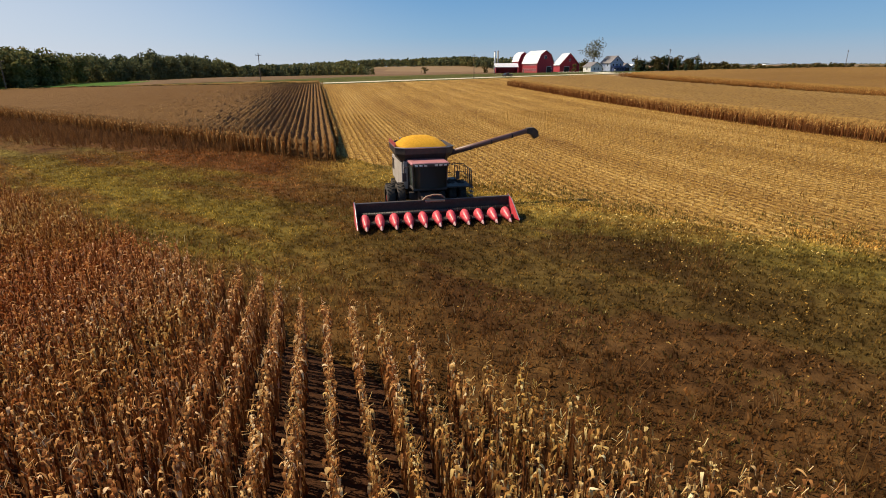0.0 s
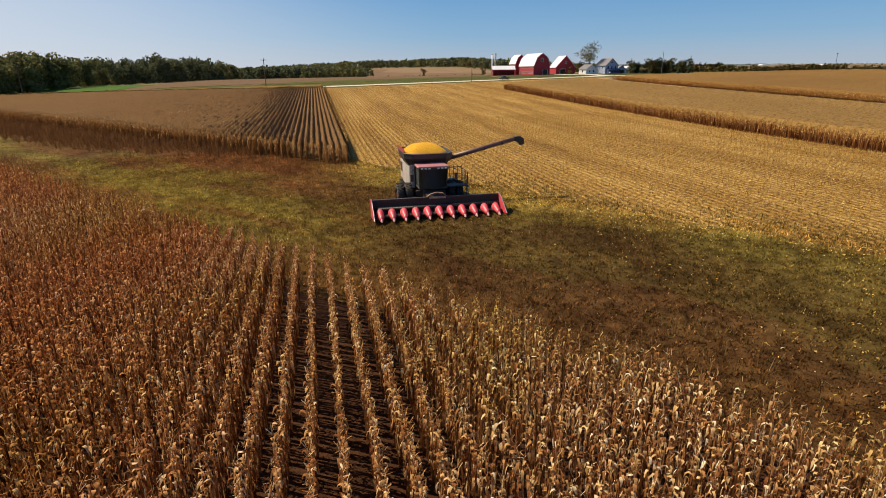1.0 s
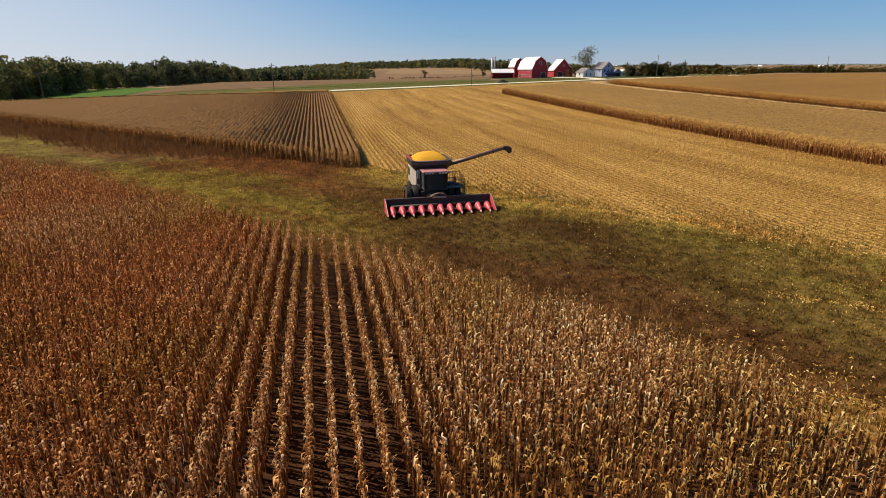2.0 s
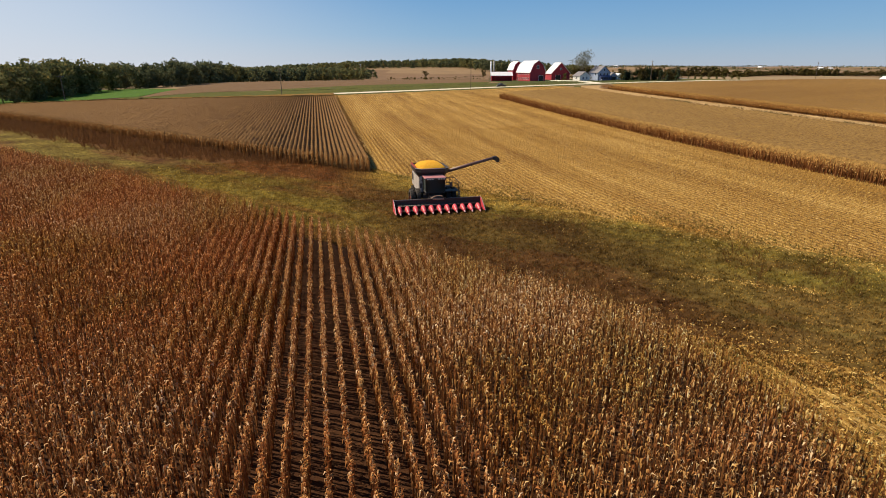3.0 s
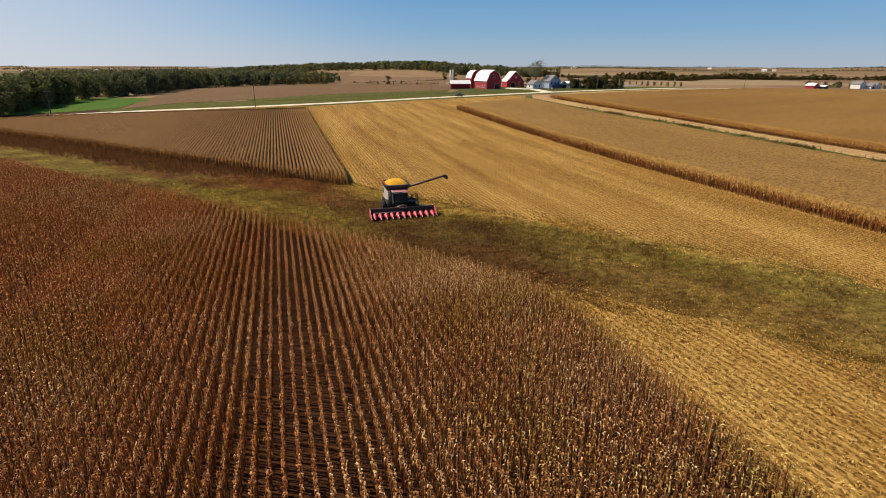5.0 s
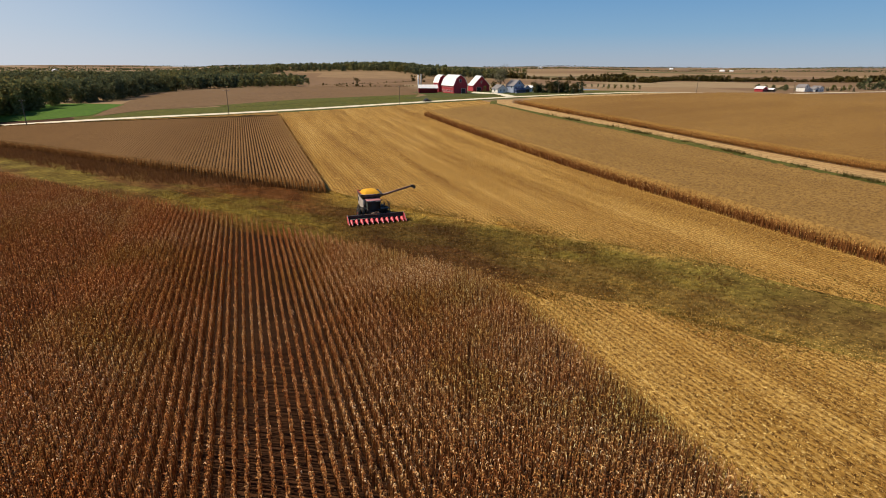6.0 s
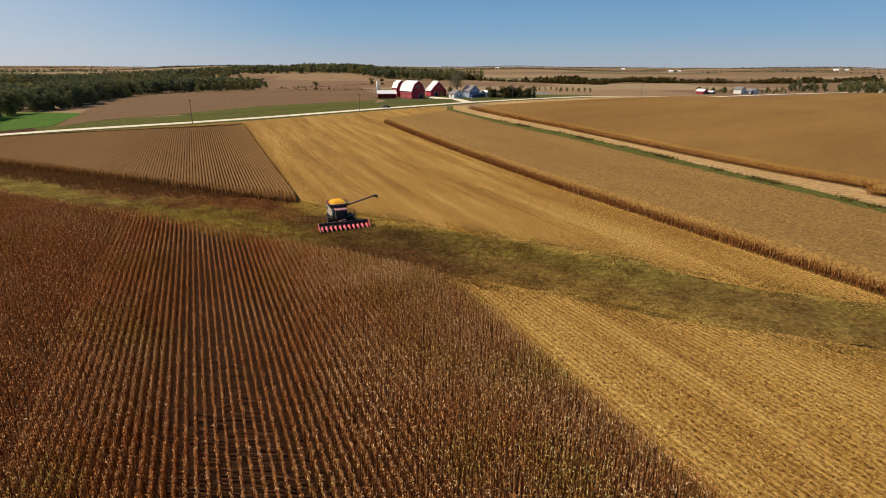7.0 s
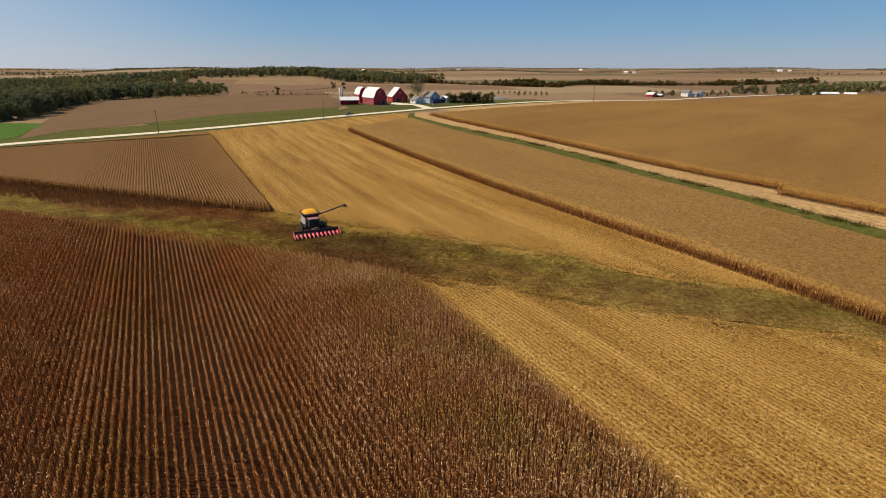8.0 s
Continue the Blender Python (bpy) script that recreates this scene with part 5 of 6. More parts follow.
def building(name, x, y, turn, w, d, eave, ridge, wall, roof, label, category, gambrel=False, windows=(), doors=(), over=0.5, group=""):
    """A gable or gambrel building, its gable end to -y. windows, doors: (face, along, base, width, height)."""
    z = gz(x, y) - 0.1
    house = empty(name, x, y, z, turn, label, category, group)
    h = w / 2
    prof = [(-h, eave), (-h * .62, eave + (ridge - eave) * .66), (0, ridge), (h * .62, eave + (ridge - eave) * .66), (h, eave)] if gambrel else [(-h, eave), (0, ridge), (h, eave)]
    outline = [(-h, 0)] + prof + [(h, 0)]
    part("wall", loft([[(a, -d / 2, b) for a, b in outline], [(a, d / 2, b) for a, b in outline]]), wall, house)
    for k, (p, q) in enumerate(zip(prof, prof[1:])):
        dx, dz = q[0] - p[0], q[1] - p[1]
        L = math.hypot(dx, dz)
        ux, uz = dx / L, dz / L
        nx, nz = -uz, ux
        e0 = over if k == 0 else 0.02
        e1 = over if k == len(prof) - 2 else 0.02
        a0, a1 = (p[0] - ux * e0, p[1] - uz * e0), (q[0] + ux * e1, q[1] + uz * e1)
        ring = [(a0[0] + nx * .03, a0[1] + nz * .03), (a1[0] + nx * .03, a1[1] + nz * .03), (a1[0] + nx * .2, a1[1] + nz * .2), (a0[0] + nx * .2, a0[1] + nz * .2)]
        slope = part("roof", loft([[(u, -d / 2 - over, v) for u, v in ring], [(u, d / 2 + over, v) for u, v in ring]]), roof, house)
        if roof is M_ROOFW:
            for j in range(int(d // 2.4)):
                yy = -d / 2 + 1.2 + 2.4 * j
                mid = [((a0[0] * (1 - s) + a1[0] * s) + nx * .23, yy, (a0[1] * (1 - s) + a1[1] * s) + nz * .23) for s in (0.01, 0.99)]
                part("roof_seam", rod(mid[0], mid[1], .035, sides=4), roof, slope)
    for kind, items, mat in (("window", windows, M_PANE), ("door", doors, M_DARK)):
        for face, along, base, ww, hh in items:
            if face == "front":
                b = (along - ww / 2, along + ww / 2, -d / 2 - .06, -d / 2 + .02, base, base + hh)
                f = (b[0] - .12, b[1] + .12, -d / 2 - .04, -d / 2 + .02, b[4] - .12, b[5] + .12)
            elif face == "left":
                b = (-h - .06, -h + .02, along - ww / 2, along + ww / 2, base, base + hh)
                f = (-h - .04, -h + .02, b[2] - .12, b[3] + .12, b[4] - .12, b[5] + .12)
            else:
                b = (h - .02, h + .06, along - ww / 2, along + ww / 2, base, base + hh)
                f = (h - .02, h + .04, b[2] - .12, b[3] + .12, b[4] - .12, b[5] + .12)
            win = part(kind, box(*b), mat, house)
            part(kind + "_frame", box(*f), M_TRIM, win)
    return house


barn = building("barn", 138.6, 344.0, 6, 11.4, 20, 6.1, 13.2, M_BARN, M_ROOFW, "large red gambrel barn with a white metal roof", "barn", True,
                [("left", -7.6 + 3.0 * k, 4.3, .9, 1.0) for k in range(6)] + [("left", -8 + 2.6 * k, 1.2, 1.1, 1.3) for k in range(6)] + [("front", 0, 8.2, 1.6, 1.9)],
                [("front", 2.5, 0.1, 3.2, 3.6), ("left", 8.4, .1, 1.6, 2.6)], 0.7)
building("barn_wing", 135.0, 365.0, 6, 8.0, 9, 7.5, 13.0, M_BARN, M_ROOFW, "tall red barn wing with a white roof", "barn", True, [("left", 0, 5.0, 1, 1), ("front", 0, 8.3, 1.1, 1.3)])
building("barn", 167, 364, -8, 13.2, 17, 4.8, 12.0, M_BARN, M_ROOFW, "red gable barn with a white metal roof", "barn", False, [("front", 0, 7, 1.0, 1.2)], [("front", -2, .1, 3.4, 3.4)], 0.7)
# low open-fronted shed
sx, sy = 119.5, 349.5
shed = empty("open_shed", sx, sy, gz(sx, sy) - .05, -14, "low red open-fronted shed with a white lean-to roof", "shed")
part("back_wall", box(-7, 7, 2.8, 3.0, 0, 3.0), M_BARN, shed)
for s in (-1, 1):
    part("end_wall", loft([rect(s * 7.0, -3, 3, 0, 3.2), rect(s * 7.0 - s * .2, -3, 3, 0, 3.2)]), M_BARN, shed)
part("front_board", box(-7, 7, -3.1, -3.0, 2.9, 3.6), M_BARN, shed)
part("lean_roof", loft([[(-7.5, -3.6, 3.62), (7.5, -3.6, 3.62), (7.5, -3.6, 3.8), (-7.5, -3.6, 3.8)], [(-7.5, 3.6, 6.0), (7.5, 3.6, 6.0), (7.5, 3.6, 6.18), (-7.5, 3.6, 6.18)]]), M_ROOFW, shed)
part("rear_gable", box(-7, 7, 2.7, 2.8, 3.0, 5.7), M_BARN, shed)
for k in range(6):
    part("shed_post", box(-6.9 + 2.7 * k, -6.6 + 2.7 * k, -3.1, -2.8, 0, 3.0), M_BARN, shed)
for x, y, h, mat, lab in ((114.0, 356.5, 13.2, M_TRIM, "slender white silo beside the shed"), (116.4, 357.5, 13.6, M_CONC, "slender pale concrete silo")):
    s = empty("silo", x, y, gz(x, y) - .1, 0, lab, "silo")
    part("shaft", rod((0, 0, 0), (0, 0, h), .55, .55, 20), mat, s, smooth_it=True)
    part("cap", rod((0, 0, h), (0, 0, h + .5), .6, .15, 20), M_ROOFG, s)
    for k in range(8):
        part("hoop", rod((0, 0, 1.2 + 1.5 * k), (0, 0, 1.28 + 1.5 * k), .575, .575, 20), M_CONC, s)
building("farmhouse", 171.0, 333, 14, 9.0, 7, 3.2, 5.9, M_WHITE, M_ROOFG, "low white farmhouse wing with a grey roof", "house", False, [("front", -1.6, 1.2, .9, 1.4), ("front", 1.6, 1.2, .9, 1.4), ("left", 0, 1.2, 1, 1.4)])
house = building("farmhouse", 183.5, 332, 14, 10.5, 9, 5.2, 9.4, M_BLUE, M_ROOFG, "pale blue two-storey farmhouse with a dark blue porch", "house", False,
         [("front", -3, 3.4, 1.1, 1.4), ("front", 0, 3.4, 1.1, 1.4), ("front", 3, 3.4, 1.1, 1.4), ("front", -3.2, .9, 1.2, 1.5), ("front", 0, 6.4, 1.0, 1.2), ("left", -2, 3.4, 1, 1.4), ("left", 2, 1, 1, 1.4)], [("front", 1.2, .1, 1.1, 2.1)])
porch = part("porch", box(-4.6, 4.6, -6.9, -4.62, 0, 2.5, .04), M_PORCH, house, "dark blue enclosed porch")
part("porch_roof", loft([[(-5.0, -7.3, 2.5), (5.0, -7.3, 2.5), (5.0, -7.3, 2.66), (-5.0, -7.3, 2.66)], [(-5.0, -4.6, 3.3), (5.0, -4.6, 3.3), (5.0, -4.6, 3.46), (-5.0, -4.6, 3.46)]]), M_PORCH, porch)
for k in range(4):
    part("porch_window", box(-4.0 + 2.1 * k, -2.6 + 2.1 * k, -6.94, -6.89, 1.0, 2.1), M_PANE, porch)
building("garage", 193.5, 336, 14, 7, 7, 2.8, 5.0, M_BLUE, M_ROOFG, "blue-grey garage beside the house", "garage", False, [], [("front", 0, .1, 4.6, 2.3)])
building("shed", 205.0, 348, 20, 6.5, 7, 2.6, 4.3, M_WHITE, M_ROOFW, "small white shed with a white roof", "shed", False, [], [("front", 0, .1, 2.6, 2.1)])
fence = empty("white_fence", 194, 327, gz(194, 327), -17, "long low white board fence", "fence")
for k in range(9):
    part("post", box(2.4 * k - .08, 2.4 * k + .08, -.08, .08, -.1, 1.35), M_TRIM, fence)
for z in (.35, .75, 1.12):
    part("rail", box(0, 19.3, -.14, -.085, z, z + .2), M_TRIM, fence)
building("red_barn_shed", 487, 380, 18, 11, 8, 3.0, 5.4, M_BARN, M_ROOFW, "small bright red shed with a white roof beside the far road", "shed", False, [], [("front", -2, .1, 2.2, 2.4), ("front", 2, .1, 2.2, 2.4)])
building("lean_shed", 496.5, 377, 18, 6, 7, 2.2, 3.4, M_DARK, M_ROOFW, "dark lean-to with a pale roof", "shed")
building("white_house", 536, 373, 8, 8, 9, 4.6, 7.4, M_WHITE, M_ROOFG, "white house with a grey roof among trees", "house", False, [("front", -2, 1.2, 1, 1.3), ("front", 2, 1.2, 1, 1.3), ("front", 0, 4.2, 1, 1.2)])
building("white_garage", 545, 368, 8, 7, 7, 2.8, 4.6, M_WHITE, M_ROOFG, "white garage beside the house", "garage", False, [], [("front", 0, .1, 3.4, 2.2)])
building("low_house", 552, 369, 8, 9, 8, 3.2, 5.8, M_WHITE, M_ROOFG, "low white house with a grey roof beside a garage", "house", False, [("front", -2, 1, 1, 1.2), ("front", 2, 1, 1, 1.2)])
building("white_shed", 692, 304, 60, 9, 26, 3.4, 5.2, M_WHITE, M_ROOFW, "long white farm shed by the woods", "shed", False, [("left", -6 + 4 * k, 1.2, 1, 1) for k in range(4)], [("front", 0, .1, 3, 2.6)])
building("white_shed", 728, 296, 40, 7, 12, 2.8, 4.4, M_WHITE, M_ROOFW, "white shed by the woods", "shed")

# ---- poles, mailbox, car ----
M_POLE = paint("weathered_pole_wood", (0.14, 0.11, 0.085), (0.10, 0.08, 0.06), 0.9, scale=4, bump=0.4)


def utility_pole(x, y, h=11.5, turn=0):
    p = empty("utility_pole", x, y, gz(x, y) - .2, turn, "tall weathered wooden utility pole beside the road", "utility pole", "utility poles")
    part("post", rod((0, 0, 0), (0, 0, h), .17, .11, 10), M_POLE, p)
    arm = part("cross_arm", box(-1.1, 1.1, -.07, .07, h - .9, h - .75), M_POLE, p)
    for k in (-1, -.4, .4, 1):
        part("insulator", rod((k, 0, h - .75), (k, 0, h - .55), .05, .035, 8), M_TRIM, arm)


for x, y, h in ((-94.5, 203.5, 11), (-20, 225, 12), (70.5, 251, 11), (203, 301, 13), (330, 302, 13), (470, 330, 12), (118, 640, 12)):
    utility_pole(x, y, h, 17)
car = empty("pickup_truck", 92, 267.2, gz(92, 267.2) + .12, 19, "dark pickup truck on the gravel road", "pickup truck")
M_CAR = paint("dark_car_paint", (0.02, 0.018, 0.02), (0.03, 0.025, 0.025), 0.25)
side = [(-2.7, .45), (-2.75, .95), (-1.7, 1.05), (-1.1, 1.75), (.35, 1.8), (.6, 1.1), (2.7, 1.08), (2.75, .5)]
body = part("body", loft([[(a, -.95, b) for a, b in side], [(a, -.8, b + .02) for a, b in side], [(a, .8, b + .02) for a, b in side], [(a, .95, b) for a, b in side]]), M_CAR, car)
part("windscreen", loft([[(-1.66, -.78, 1.12), (-1.66, .78, 1.12), (-1.14, .74, 1.74), (-1.14, -.74, 1.74)], [(-1.72, -.78, 1.10), (-1.72, .78, 1.10), (-1.20, .74, 1.74), (-1.20, -.74, 1.74)]]), M_PANE, body)
for s in (-1, 1):
    part("side_window", box(-1.05, .25, s * .955 - .01, s * .955 + .01, 1.15, 1.65), M_PANE, body)
    for xx in (-1.75, 1.75):
        w = part("wheel", rod((xx, s * .72, .38), (xx, s * .98, .38), .38, sides=18), M_RUBBER, car)
        part("rim", rod((xx, s * .97, .38), (xx, s * .995, .38), .22, sides=14), M_STEEL, w)
    part("headlight", box(-2.79, -2.74, s * .7 - .15, s * .7 + .15, .7, .88), M_LAMP, car)
mb = empty("mailbox", 171, 305, gz(171, 305), 0, "white mailbox on a post by the driveway", "mailbox")
part("post", box(-.06, .06, -.06, .06, -.1, 1.1), M_POLE, mb)
part("box_shell", box(-.35, .35, -.3, .3, 1.1, 1.75, .08), M_TRIM, mb)

# farmyard ground, drive and pond
patch("farmyard_grass", [(84, 292), (110, 320), (112, 372)], [(216, 306), (212, 330), (205, 372)], M_VERGE, 0.16, 12, 10, "mown green farmyard grass", "lawn")
patch("gravel_drive", [(155, 287), (160, 318), (148, 330), (146, 331)], [(164, 289), (167, 319), (160, 352), (158, 353)], M_GRAVEL, 0.2, 3, 24, "pale gravel farm drive", "drive")
M_POND, nt, bsdf = nodes_of("pond_water")
bsdf.inputs["Base Color"].default_value = (0.10, 0.13, 0.15, 1)
bsdf.inputs["Roughness"].default_value = 0.06
bump_node(nt, bsdf, noise_node(nt, place_vec(nt)[0], 1.5, 3), 0.05, 0.02)
a = np.linspace(0, 2 * math.pi, 40)
px_, py_ = np.meshgrid(np.linspace(0.02, 1, 5), a)
pond_x, pond_y = 272 + 14 * px_ * np.cos(py_), 372 + 8 * px_ * np.sin(py_) * (1 + .2 * np.sin(3 * py_))
tagged(new("pond", grid_mesh("pond", pond_x, pond_y, np.full_like(pond_x, float(ground_z(pond_x, pond_y).max()) + .12), M_POND)), "small still farm pond reflecting the sky", "pond", kind="structure")

# ---- trees ----
def crown_quads(q, rng, blobs, per, leaf):
    for cx_, cy_, cz_, rx, rz in blobs:
        for _ in range(per):
            d = rng.normal(size=3)
            d /= np.linalg.norm(d)
            rr_ = rng.uniform(0.55, 1.05)
            c = np.array([cx_, cy_, cz_]) + d * np.array([rx, rx, rz]) * rr_
            n = d + rng.normal(0, .5, 3)
            n /= np.linalg.norm(n)
            u = np.cross(n, rng.normal(size=3))
            u /= np.linalg.norm(u)
            v = np.cross(n, u)
            s = leaf * rng.uniform(.55, 1.2)
            q.strip([(c - u * s - v * s * .6, c + u * s * .7 - v * s), (c - u * s * .6 + v * s, c + u * s + v * s * .6)])


def limb(q, a, b, r0, r1):
    a, b = np.array(a, float), np.array(b, float)
    for k in range(4):
        t0, t1 = k * math.pi / 2, (k + 1) * math.pi / 2
        e0, e1 = np.array([math.cos(t0), math.sin(t0), 0]), np.array([math.cos(t1), math.sin(t1), 0])
        q.strip([(a + e0 * r0, a + e1 * r0), (b + e0 * r1, b + e1 * r1)])


def wood_tree(rng, h, per=26, leaf=0.85):
    q = Quads()
    limb(q, (0, 0, -.3), (0, 0, h * .5), .25, .14)
    blobs = []
    for _ in range(rng.integers(9, 12)):
        a, d = rng.uniform(0, 6.28), rng.uniform(0, h * .26)
        blobs.append((d * math.cos(a), d * math.sin(a), h * rng.uniform(.10, .86), h * rng.uniform(.15, .23), h * rng.uniform(.12, .19)))
    crown_quads(q, rng, blobs, per, leaf)
    return q.done()


def evergreen(rng, h, leaf=.5):
    q = Quads()
    limb(q, (0, 0, -.2), (0, 0, h * .95), .16, .03)
    for k in range(12):
        z = h * (.1 + .84 * k / 12)
        r = h * .33 * (1 - k / 12.5)
        for _ in range(18 - k):
            a = rng.uniform(0, 6.28)
            out, sd = np.array([math.cos(a), math.sin(a), 0]), np.array([-math.sin(a), math.cos(a), 0])
            e = out * r * rng.uniform(.7, 1.1) + np.array([0, 0, z - r * .35])
            o = out * r * .15 + np.array([0, 0, z + .2])
            q.strip([(o + sd * .12, o - sd * .12), ((o + e) / 2 + sd * leaf * .6, (o + e) / 2 - sd * leaf * .6), (e + sd * .1, e - sd * .1)])
    return q.done()


wrng = np.random.default_rng(41)
WOOD = [wood_tree(wrng, 15, 60, 0.5) for _ in range(9)]
HILL_WOOD = []
for _ in range(8):
    q = Quads()
    crown_quads(q, wrng, [(0, 0, 5.5, 2.6, 3.4)], 6, 2.9)
    HILL_WOOD.append(q.done())
FAR_WOOD = [wood_tree(wrng, 15, 9, 1.15) for _ in range(8)]
BELT_WOOD = [wood_tree(wrng, 15, 4, 1.7) for _ in range(8)]


def wood_patch(name, templates, xs, ys, sizes, mat, label, rng):
    pts = np.stack([xs, ys, ground_z(xs, ys)], 1)
    return scatter(name, templates, pts, rng.uniform(0, 6.28, len(pts)), sizes, mat, label, "trees")


M_OAK_DUN = leafy("autumn_scrub_leaf", [(0.0, (0.05, 0.04, 0.015)), (0.5, (0.09, 0.075, 0.022)), (1.0, (0.17, 0.11, 0.035))], (0.8, 0.9, 0.6), 0.02, 0.5, 0.2)
M_PINE = leafy("evergreen_needle", [(0.0, (0.022, 0.034, 0.017)), (0.6, (0.04, 0.055, 0.026)), (1.0, (0.075, 0.08, 0.035))], (0.8, 0.8, 0.7), 0.1, 0.4, 0.1)
# the wood beside the pasture
n = 900
ys = 226 + 590 * wrng.random(n) ** 1.3
edge = np.interp(ys, [226, 255, 300, 322, 345, 448, 610, 700, 820], [-112, -112, -110, -106, -82, -76, -66, -10, 60])
xs = edge - 5 - 330 * wrng.random(n) ** 1.9
front = (xs > edge - 45) & (ys < 560)
wood_patch("woodland", WOOD, xs[front], ys[front], wrng.uniform(.6, 1.15, front.sum()), M_OAK, "dense dark green autumn woodland beyond the pasture", wrng)
wood_patch("woodland", FAR_WOOD, xs[~front], ys[~front], wrng.uniform(.8, 1.15, (~front).sum()), M_OAK, "deep green woodland behind the wood's edge", wrng)
n = 130
xs = wrng.uniform(-70, 75, n)
ys = 655 + 0.3 * xs + wrng.uniform(0, 120, n)
wood_patch("woodland", FAR_WOOD, xs, ys, wrng.uniform(.7, 1.05, n), M_OAK, "dark green tree belt behind the bean field", wrng)


def along(line, n, depth, rng):
    """Points strewn along a line of the plan and back from it."""
    p = resample(line, 200)[rng.integers(0, 200, n)]
    return p[:, 0] + 0.25 * depth * rng.random(n) + rng.normal(0, 4, n), p[:, 1] + depth * rng.random(n) ** 1.4 + rng.normal(0, 3, n)


xs, ys = along([(200, 1290), (272, 1160), (294, 940), (325, 880), (400, 900)], 420, 190, wrng)
wood_patch("woodland", FAR_WOOD, xs, ys, wrng.uniform(.8, 1.3, len(xs)), M_OAK, "dark autumn wood behind the farm", wrng)
xs, ys = along([(390, 890), (470, 910), (524, 778), (582, 650)], 420, 24, wrng)
wood_patch("tree_belt", BELT_WOOD, xs, ys, (0.35 + 0.6 * wrng.random(len(xs)) ** 1.5) * (0.75 + 0.35 * np.sin(xs / 17)), M_OAK_DUN, "olive-brown belt of creek trees behind the pond", wrng)
n = 900
xs = -450 + 1050 * wrng.random(n) ** 1.2
ys = 1130 + wrng.uniform(0, 260, n) - 0.1 * xs
wood_patch("woodland", BELT_WOOD, xs, ys, wrng.uniform(.85, 1.2, n), M_OAK, "long dark wood on the far slope", wrng)
xs, ys = along([(600, 690), (690, 735), (722, 668), (803, 612), (879, 560), (965, 552), (1100, 545)], 900, 22, wrng)
wood_patch("tree_belt", BELT_WOOD, xs, ys, (0.34 + 0.4 * wrng.random(len(xs)) ** 2) * (0.85 + 0.3 * np.sin(xs / 41) * np.sin(xs / 17)), M_OAK_DUN, "olive-brown belt of creek trees", wrng)
n = 420
xs, ys = wrng.uniform(-420, 40, n), wrng.uniform(680, 1150, n)
wood_patch("woodland", FAR_WOOD, xs, ys, wrng.uniform(.8, 1.15, n), M_OAK, "dense mixed woodland running back over the slope", wrng)
n = 110
xs, ys = wrng.uniform(640, 900, n), wrng.uniform(300, 400, n)
wood_patch("woodland", FAR_WOOD, xs, ys, wrng.uniform(.6, .95, n), M_OAK, "green wood around the far white sheds", wrng)
# hedge lines and far clumps on the skyline
n = 260
xs = np.concatenate([np.linspace(80, 235, 130), np.linspace(95, 240, 130)])
ys = np.concatenate([690 + (np.linspace(0, 1, 130)) * 95, 640 - np.linspace(0, 1, 130) * 60])
wood_patch("hedge", HILL_WOOD, xs + wrng.normal(0, 3, n), ys + wrng.normal(0, 2, n), 0.08 + 0.25 * wrng.random(n) ** 6, M_OAK_DUN, "low brown hedge between fields", wrng)
xs, ys = [], []
for _ in range(120):
    a, d, m = wrng.uniform(-.75, 1.25), wrng.uniform(2100, 4300), int(14 + 170 * wrng.random() ** 2)
    bx, by = d * math.sin(a), d * math.cos(a)
    run = -a + wrng.normal(0, .12)
    for k in range(m):
        xs.append(bx + k * 4.6 * math.cos(run) + wrng.normal(0, 6))
        ys.append(by + k * 4.6 * math.sin(run) + wrng.normal(0, 6))
xs, ys = np.array(xs), np.array(ys)
wood_patch("far_trees", HILL_WOOD, xs, ys, 0.3 + 0.55 * wrng.random(len(xs)) ** 2, M_OAK, "distant dark clumps of trees on the hills", wrng)
xs, ys = wrng.uniform(500, 600, 36), 386 + wrng.uniform(-4, 22, 36)
wood_patch("garden_trees", FAR_WOOD, xs, ys - .3 * (xs - 520), wrng.uniform(.25, .5, 36), M_OAK, "small garden trees around the white house", wrng)


def tree_object(x, y, tmpl, size, mat, label, category, name="tree", group=""):
    """One tree as trunk and crown."""
    v, f = tmpl
    t = empty(name, x, y, gz(x, y), random.uniform(0, 360), label, category, group)
    t.scale = (size, size, size)
    nt_ = 4
    trunk_v = v[f[:nt_].ravel()]
    trunk = new("trunk", mesh_from("trunk", trunk_v, np.arange(nt_ * 4).reshape(-1, 4), M_BARK))
    crown = new("crown", mesh_from("crown", v, f[nt_:], mat))
    trunk.parent, crown.parent = t, t
    return t


PINES = [evergreen(wrng, 10) for _ in range(5)]
for k in range(12):
    s = k / 11
    tree_object(194 + 32 * s + wrng.normal(0, 1.5), 322 - 16 * s + wrng.normal(0, 3) + (6 if k % 2 else 0), PINES[k % 5], wrng.uniform(.65, 1.1), M_PINE, "dark green conical evergreen of the windbreak", "tree", "evergreen_tree", "windbreak")
for k in range(22):
    s = k / 21
    tree_object(197 + 28 * s + wrng.normal(0, 2), 323 - 14 * s + wrng.normal(0, 4), WOOD[k % 9], wrng.uniform(.4, .68), M_OAK_DUN if k % 3 else M_PINE, "dark bushy windbreak tree among evergreens", "tree", "tree", "windbreak")
for k in range(5):
    tree_object(541 + 12 * k, 377 - 5 * k, PINES[k % 5], .6, M_PINE, "small dark evergreen beside the white house", "tree", "evergreen_tree", "garden evergreens")
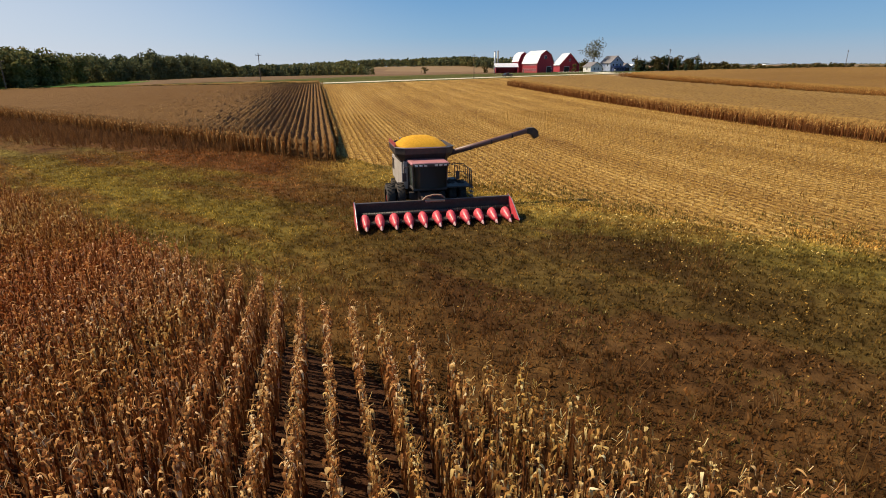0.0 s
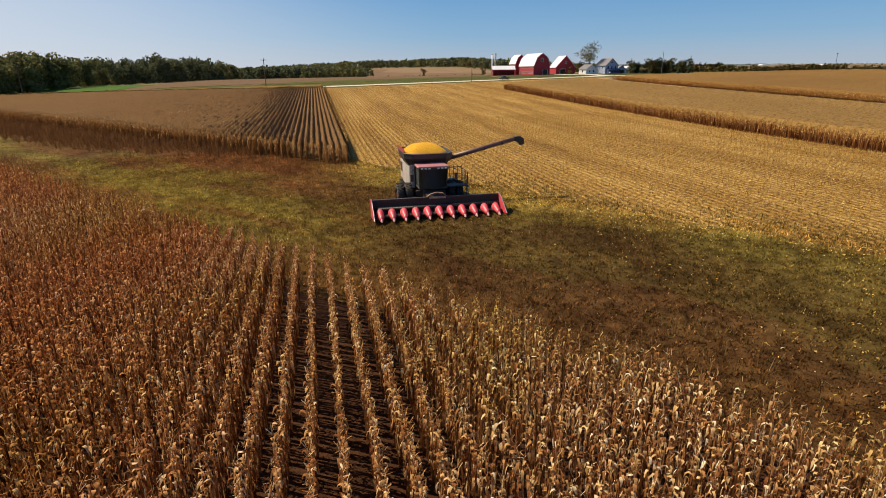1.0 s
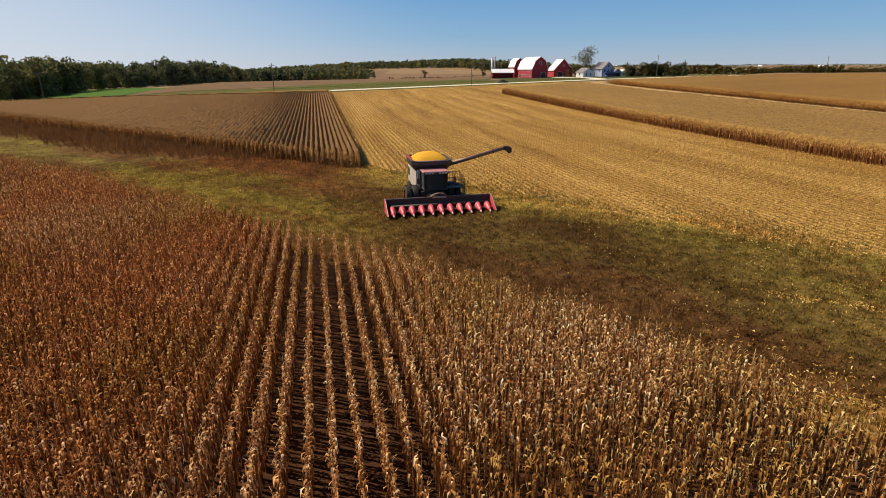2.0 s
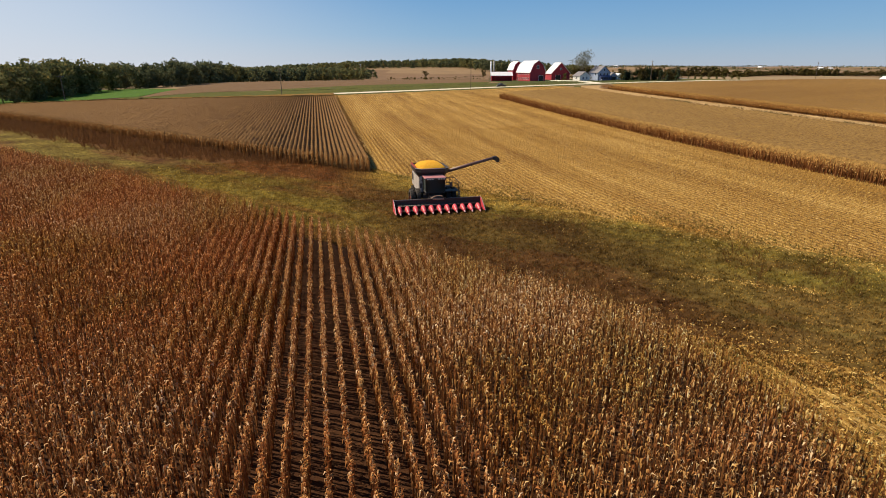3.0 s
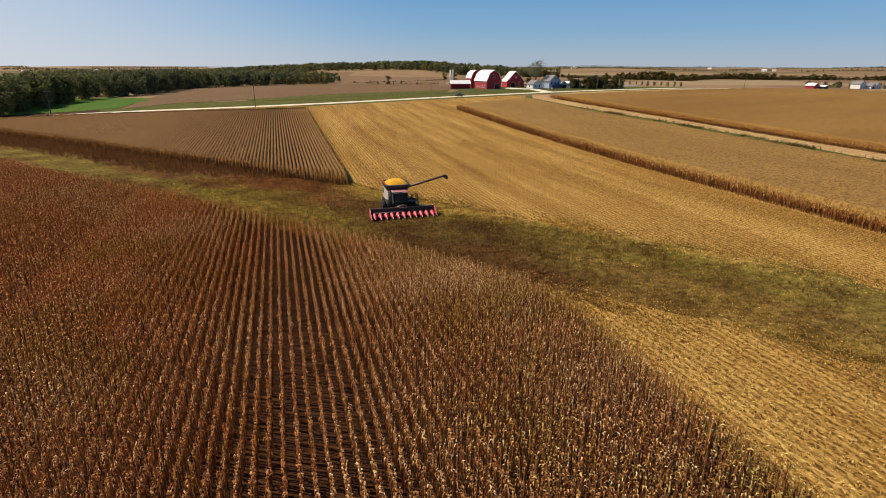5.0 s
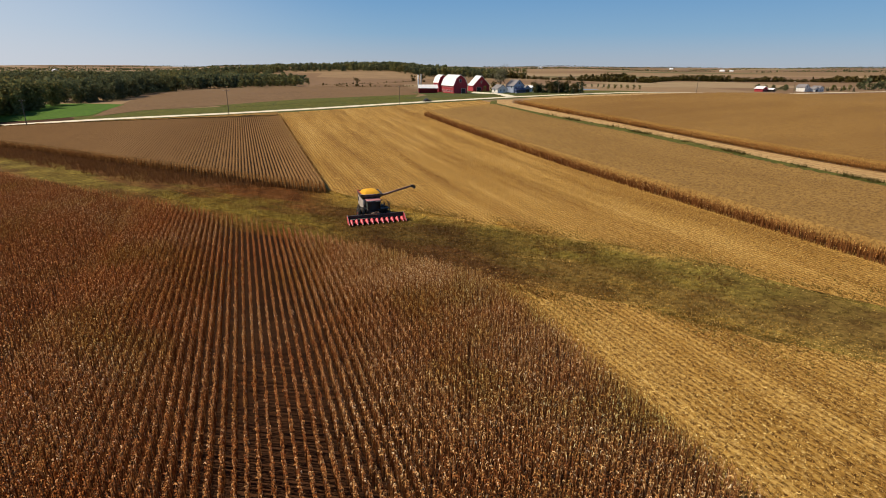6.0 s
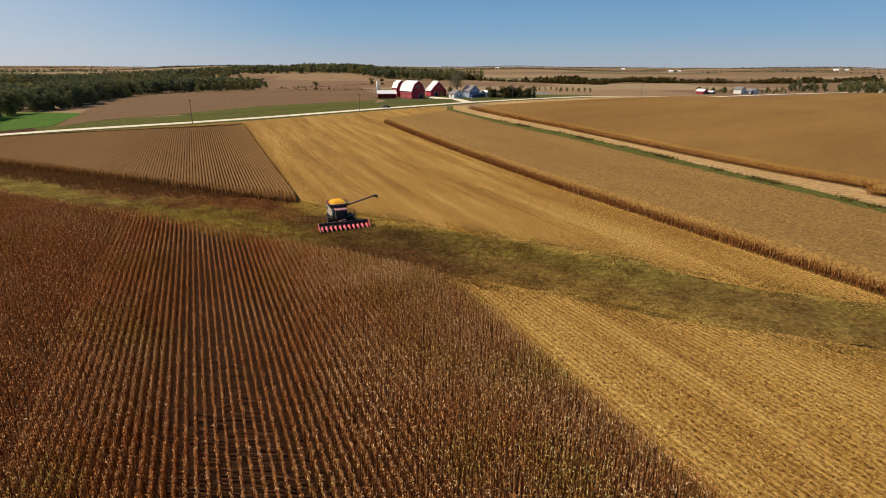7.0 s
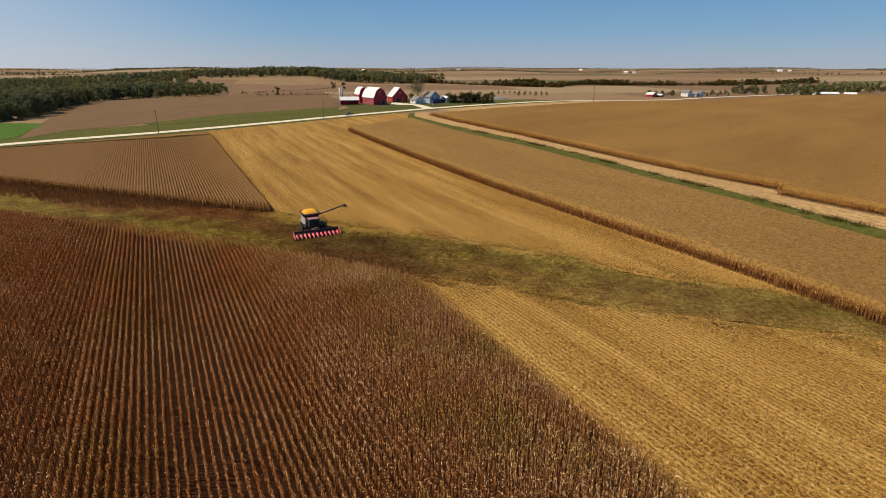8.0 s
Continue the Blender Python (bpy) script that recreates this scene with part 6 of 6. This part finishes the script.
for row, (x0, y0, m) in enumerate(((369, 516, 6), (367, 470, 6))):
    for k in range(m):
        tree_object(x0 + 5.2 * k, y0 - 4 * k, FAR_WOOD[k % 8], .3 if row == 0 else .36, M_OAK, "small round planted tree in a row", "tree", "tree", "planted row")
tree_object(120, 632, WOOD[2], .75, M_OAK_DUN, "lone rust-brown field tree", "tree")
tree_object(125, 362, WOOD[3], .4, M_OAK, "small green tree behind the silo", "tree")
for x, y, s in ((233, 772, .8), (247, 761, .7), (162, 340, .35), (172, 345, .6), (186, 344, .5)):
    tree_object(x, y, WOOD[int(x) % 9], s, M_OAK_DUN, "olive-brown autumn tree behind the farm", "tree")


def sparse_tree(rng, h):
    """A tall tree with bare branching limbs and thin leaf tufts."""
    q = Quads()
    limb(q, (0, 0, -.3), (.2, 0, h * .4), .45, .3)
    tips = []
    for k in range(9):
        a, e = rng.uniform(0, 6.28), rng.uniform(.12, .3)
        m = np.array([h * e * math.cos(a), h * e * math.sin(a), h * rng.uniform(.3, .72)])
        limb(q, (.2, 0, h * rng.uniform(.15, .42)), m, .16, .08)
        for _ in range(5):
            t = m + np.array([rng.normal(0, h * .075), rng.normal(0, h * .075), h * rng.uniform(.06, .26)])
            limb(q, m, t, .07, .02)
            tips.append(t)
    crown_quads(q, rng, [(t[0], t[1], t[2], h * .1, h * .1) for t in tips], 44, .24)
    return q.done()


v, f = sparse_tree(np.random.default_rng(8), 21)
big = empty("tall_tree", 176, 342, gz(176, 342), 0, "tall thin-leaved tree with bare limbs beside the house", "tree")
limbs = 4 + 9 * 4 + 45 * 4
for nm, ff, mt in (("trunk", f[:limbs], M_BARK), ("crown", f[limbs:], leafy("thin_pale_leaf", [(0, (0.13, 0.125, 0.07)), (1, (0.24, 0.22, 0.13))], (0.8, 0.8, 0.7), .1, .4, .25))):
    o = new(nm, mesh_from(nm, v, ff, mt))
    o.parent = big
# far farmsteads on the hills
for x, y, s in ((-235, 1640, 1.3), (-268, 1885, 1.5), (-222, 1870, 1.0), (1786, 1712, 1.6), (1820, 1700, 1.2), (1300, 2300, 1.6), (2500, 1500, 1.8), (2540, 1480, 1.3), (-520, 1900, 1.6), (-640, 1700, 1.4), (-420, 1850, 1.2), (2050, 2300, 1.6), (900, 2500, 1.5)):
    building("far_farmstead", x, y, 30, 8 * s, 11 * s, 3.4 * s, 5.6 * s, M_WHITE, M_ROOFW, "distant white farm building on a hill", "farm building")
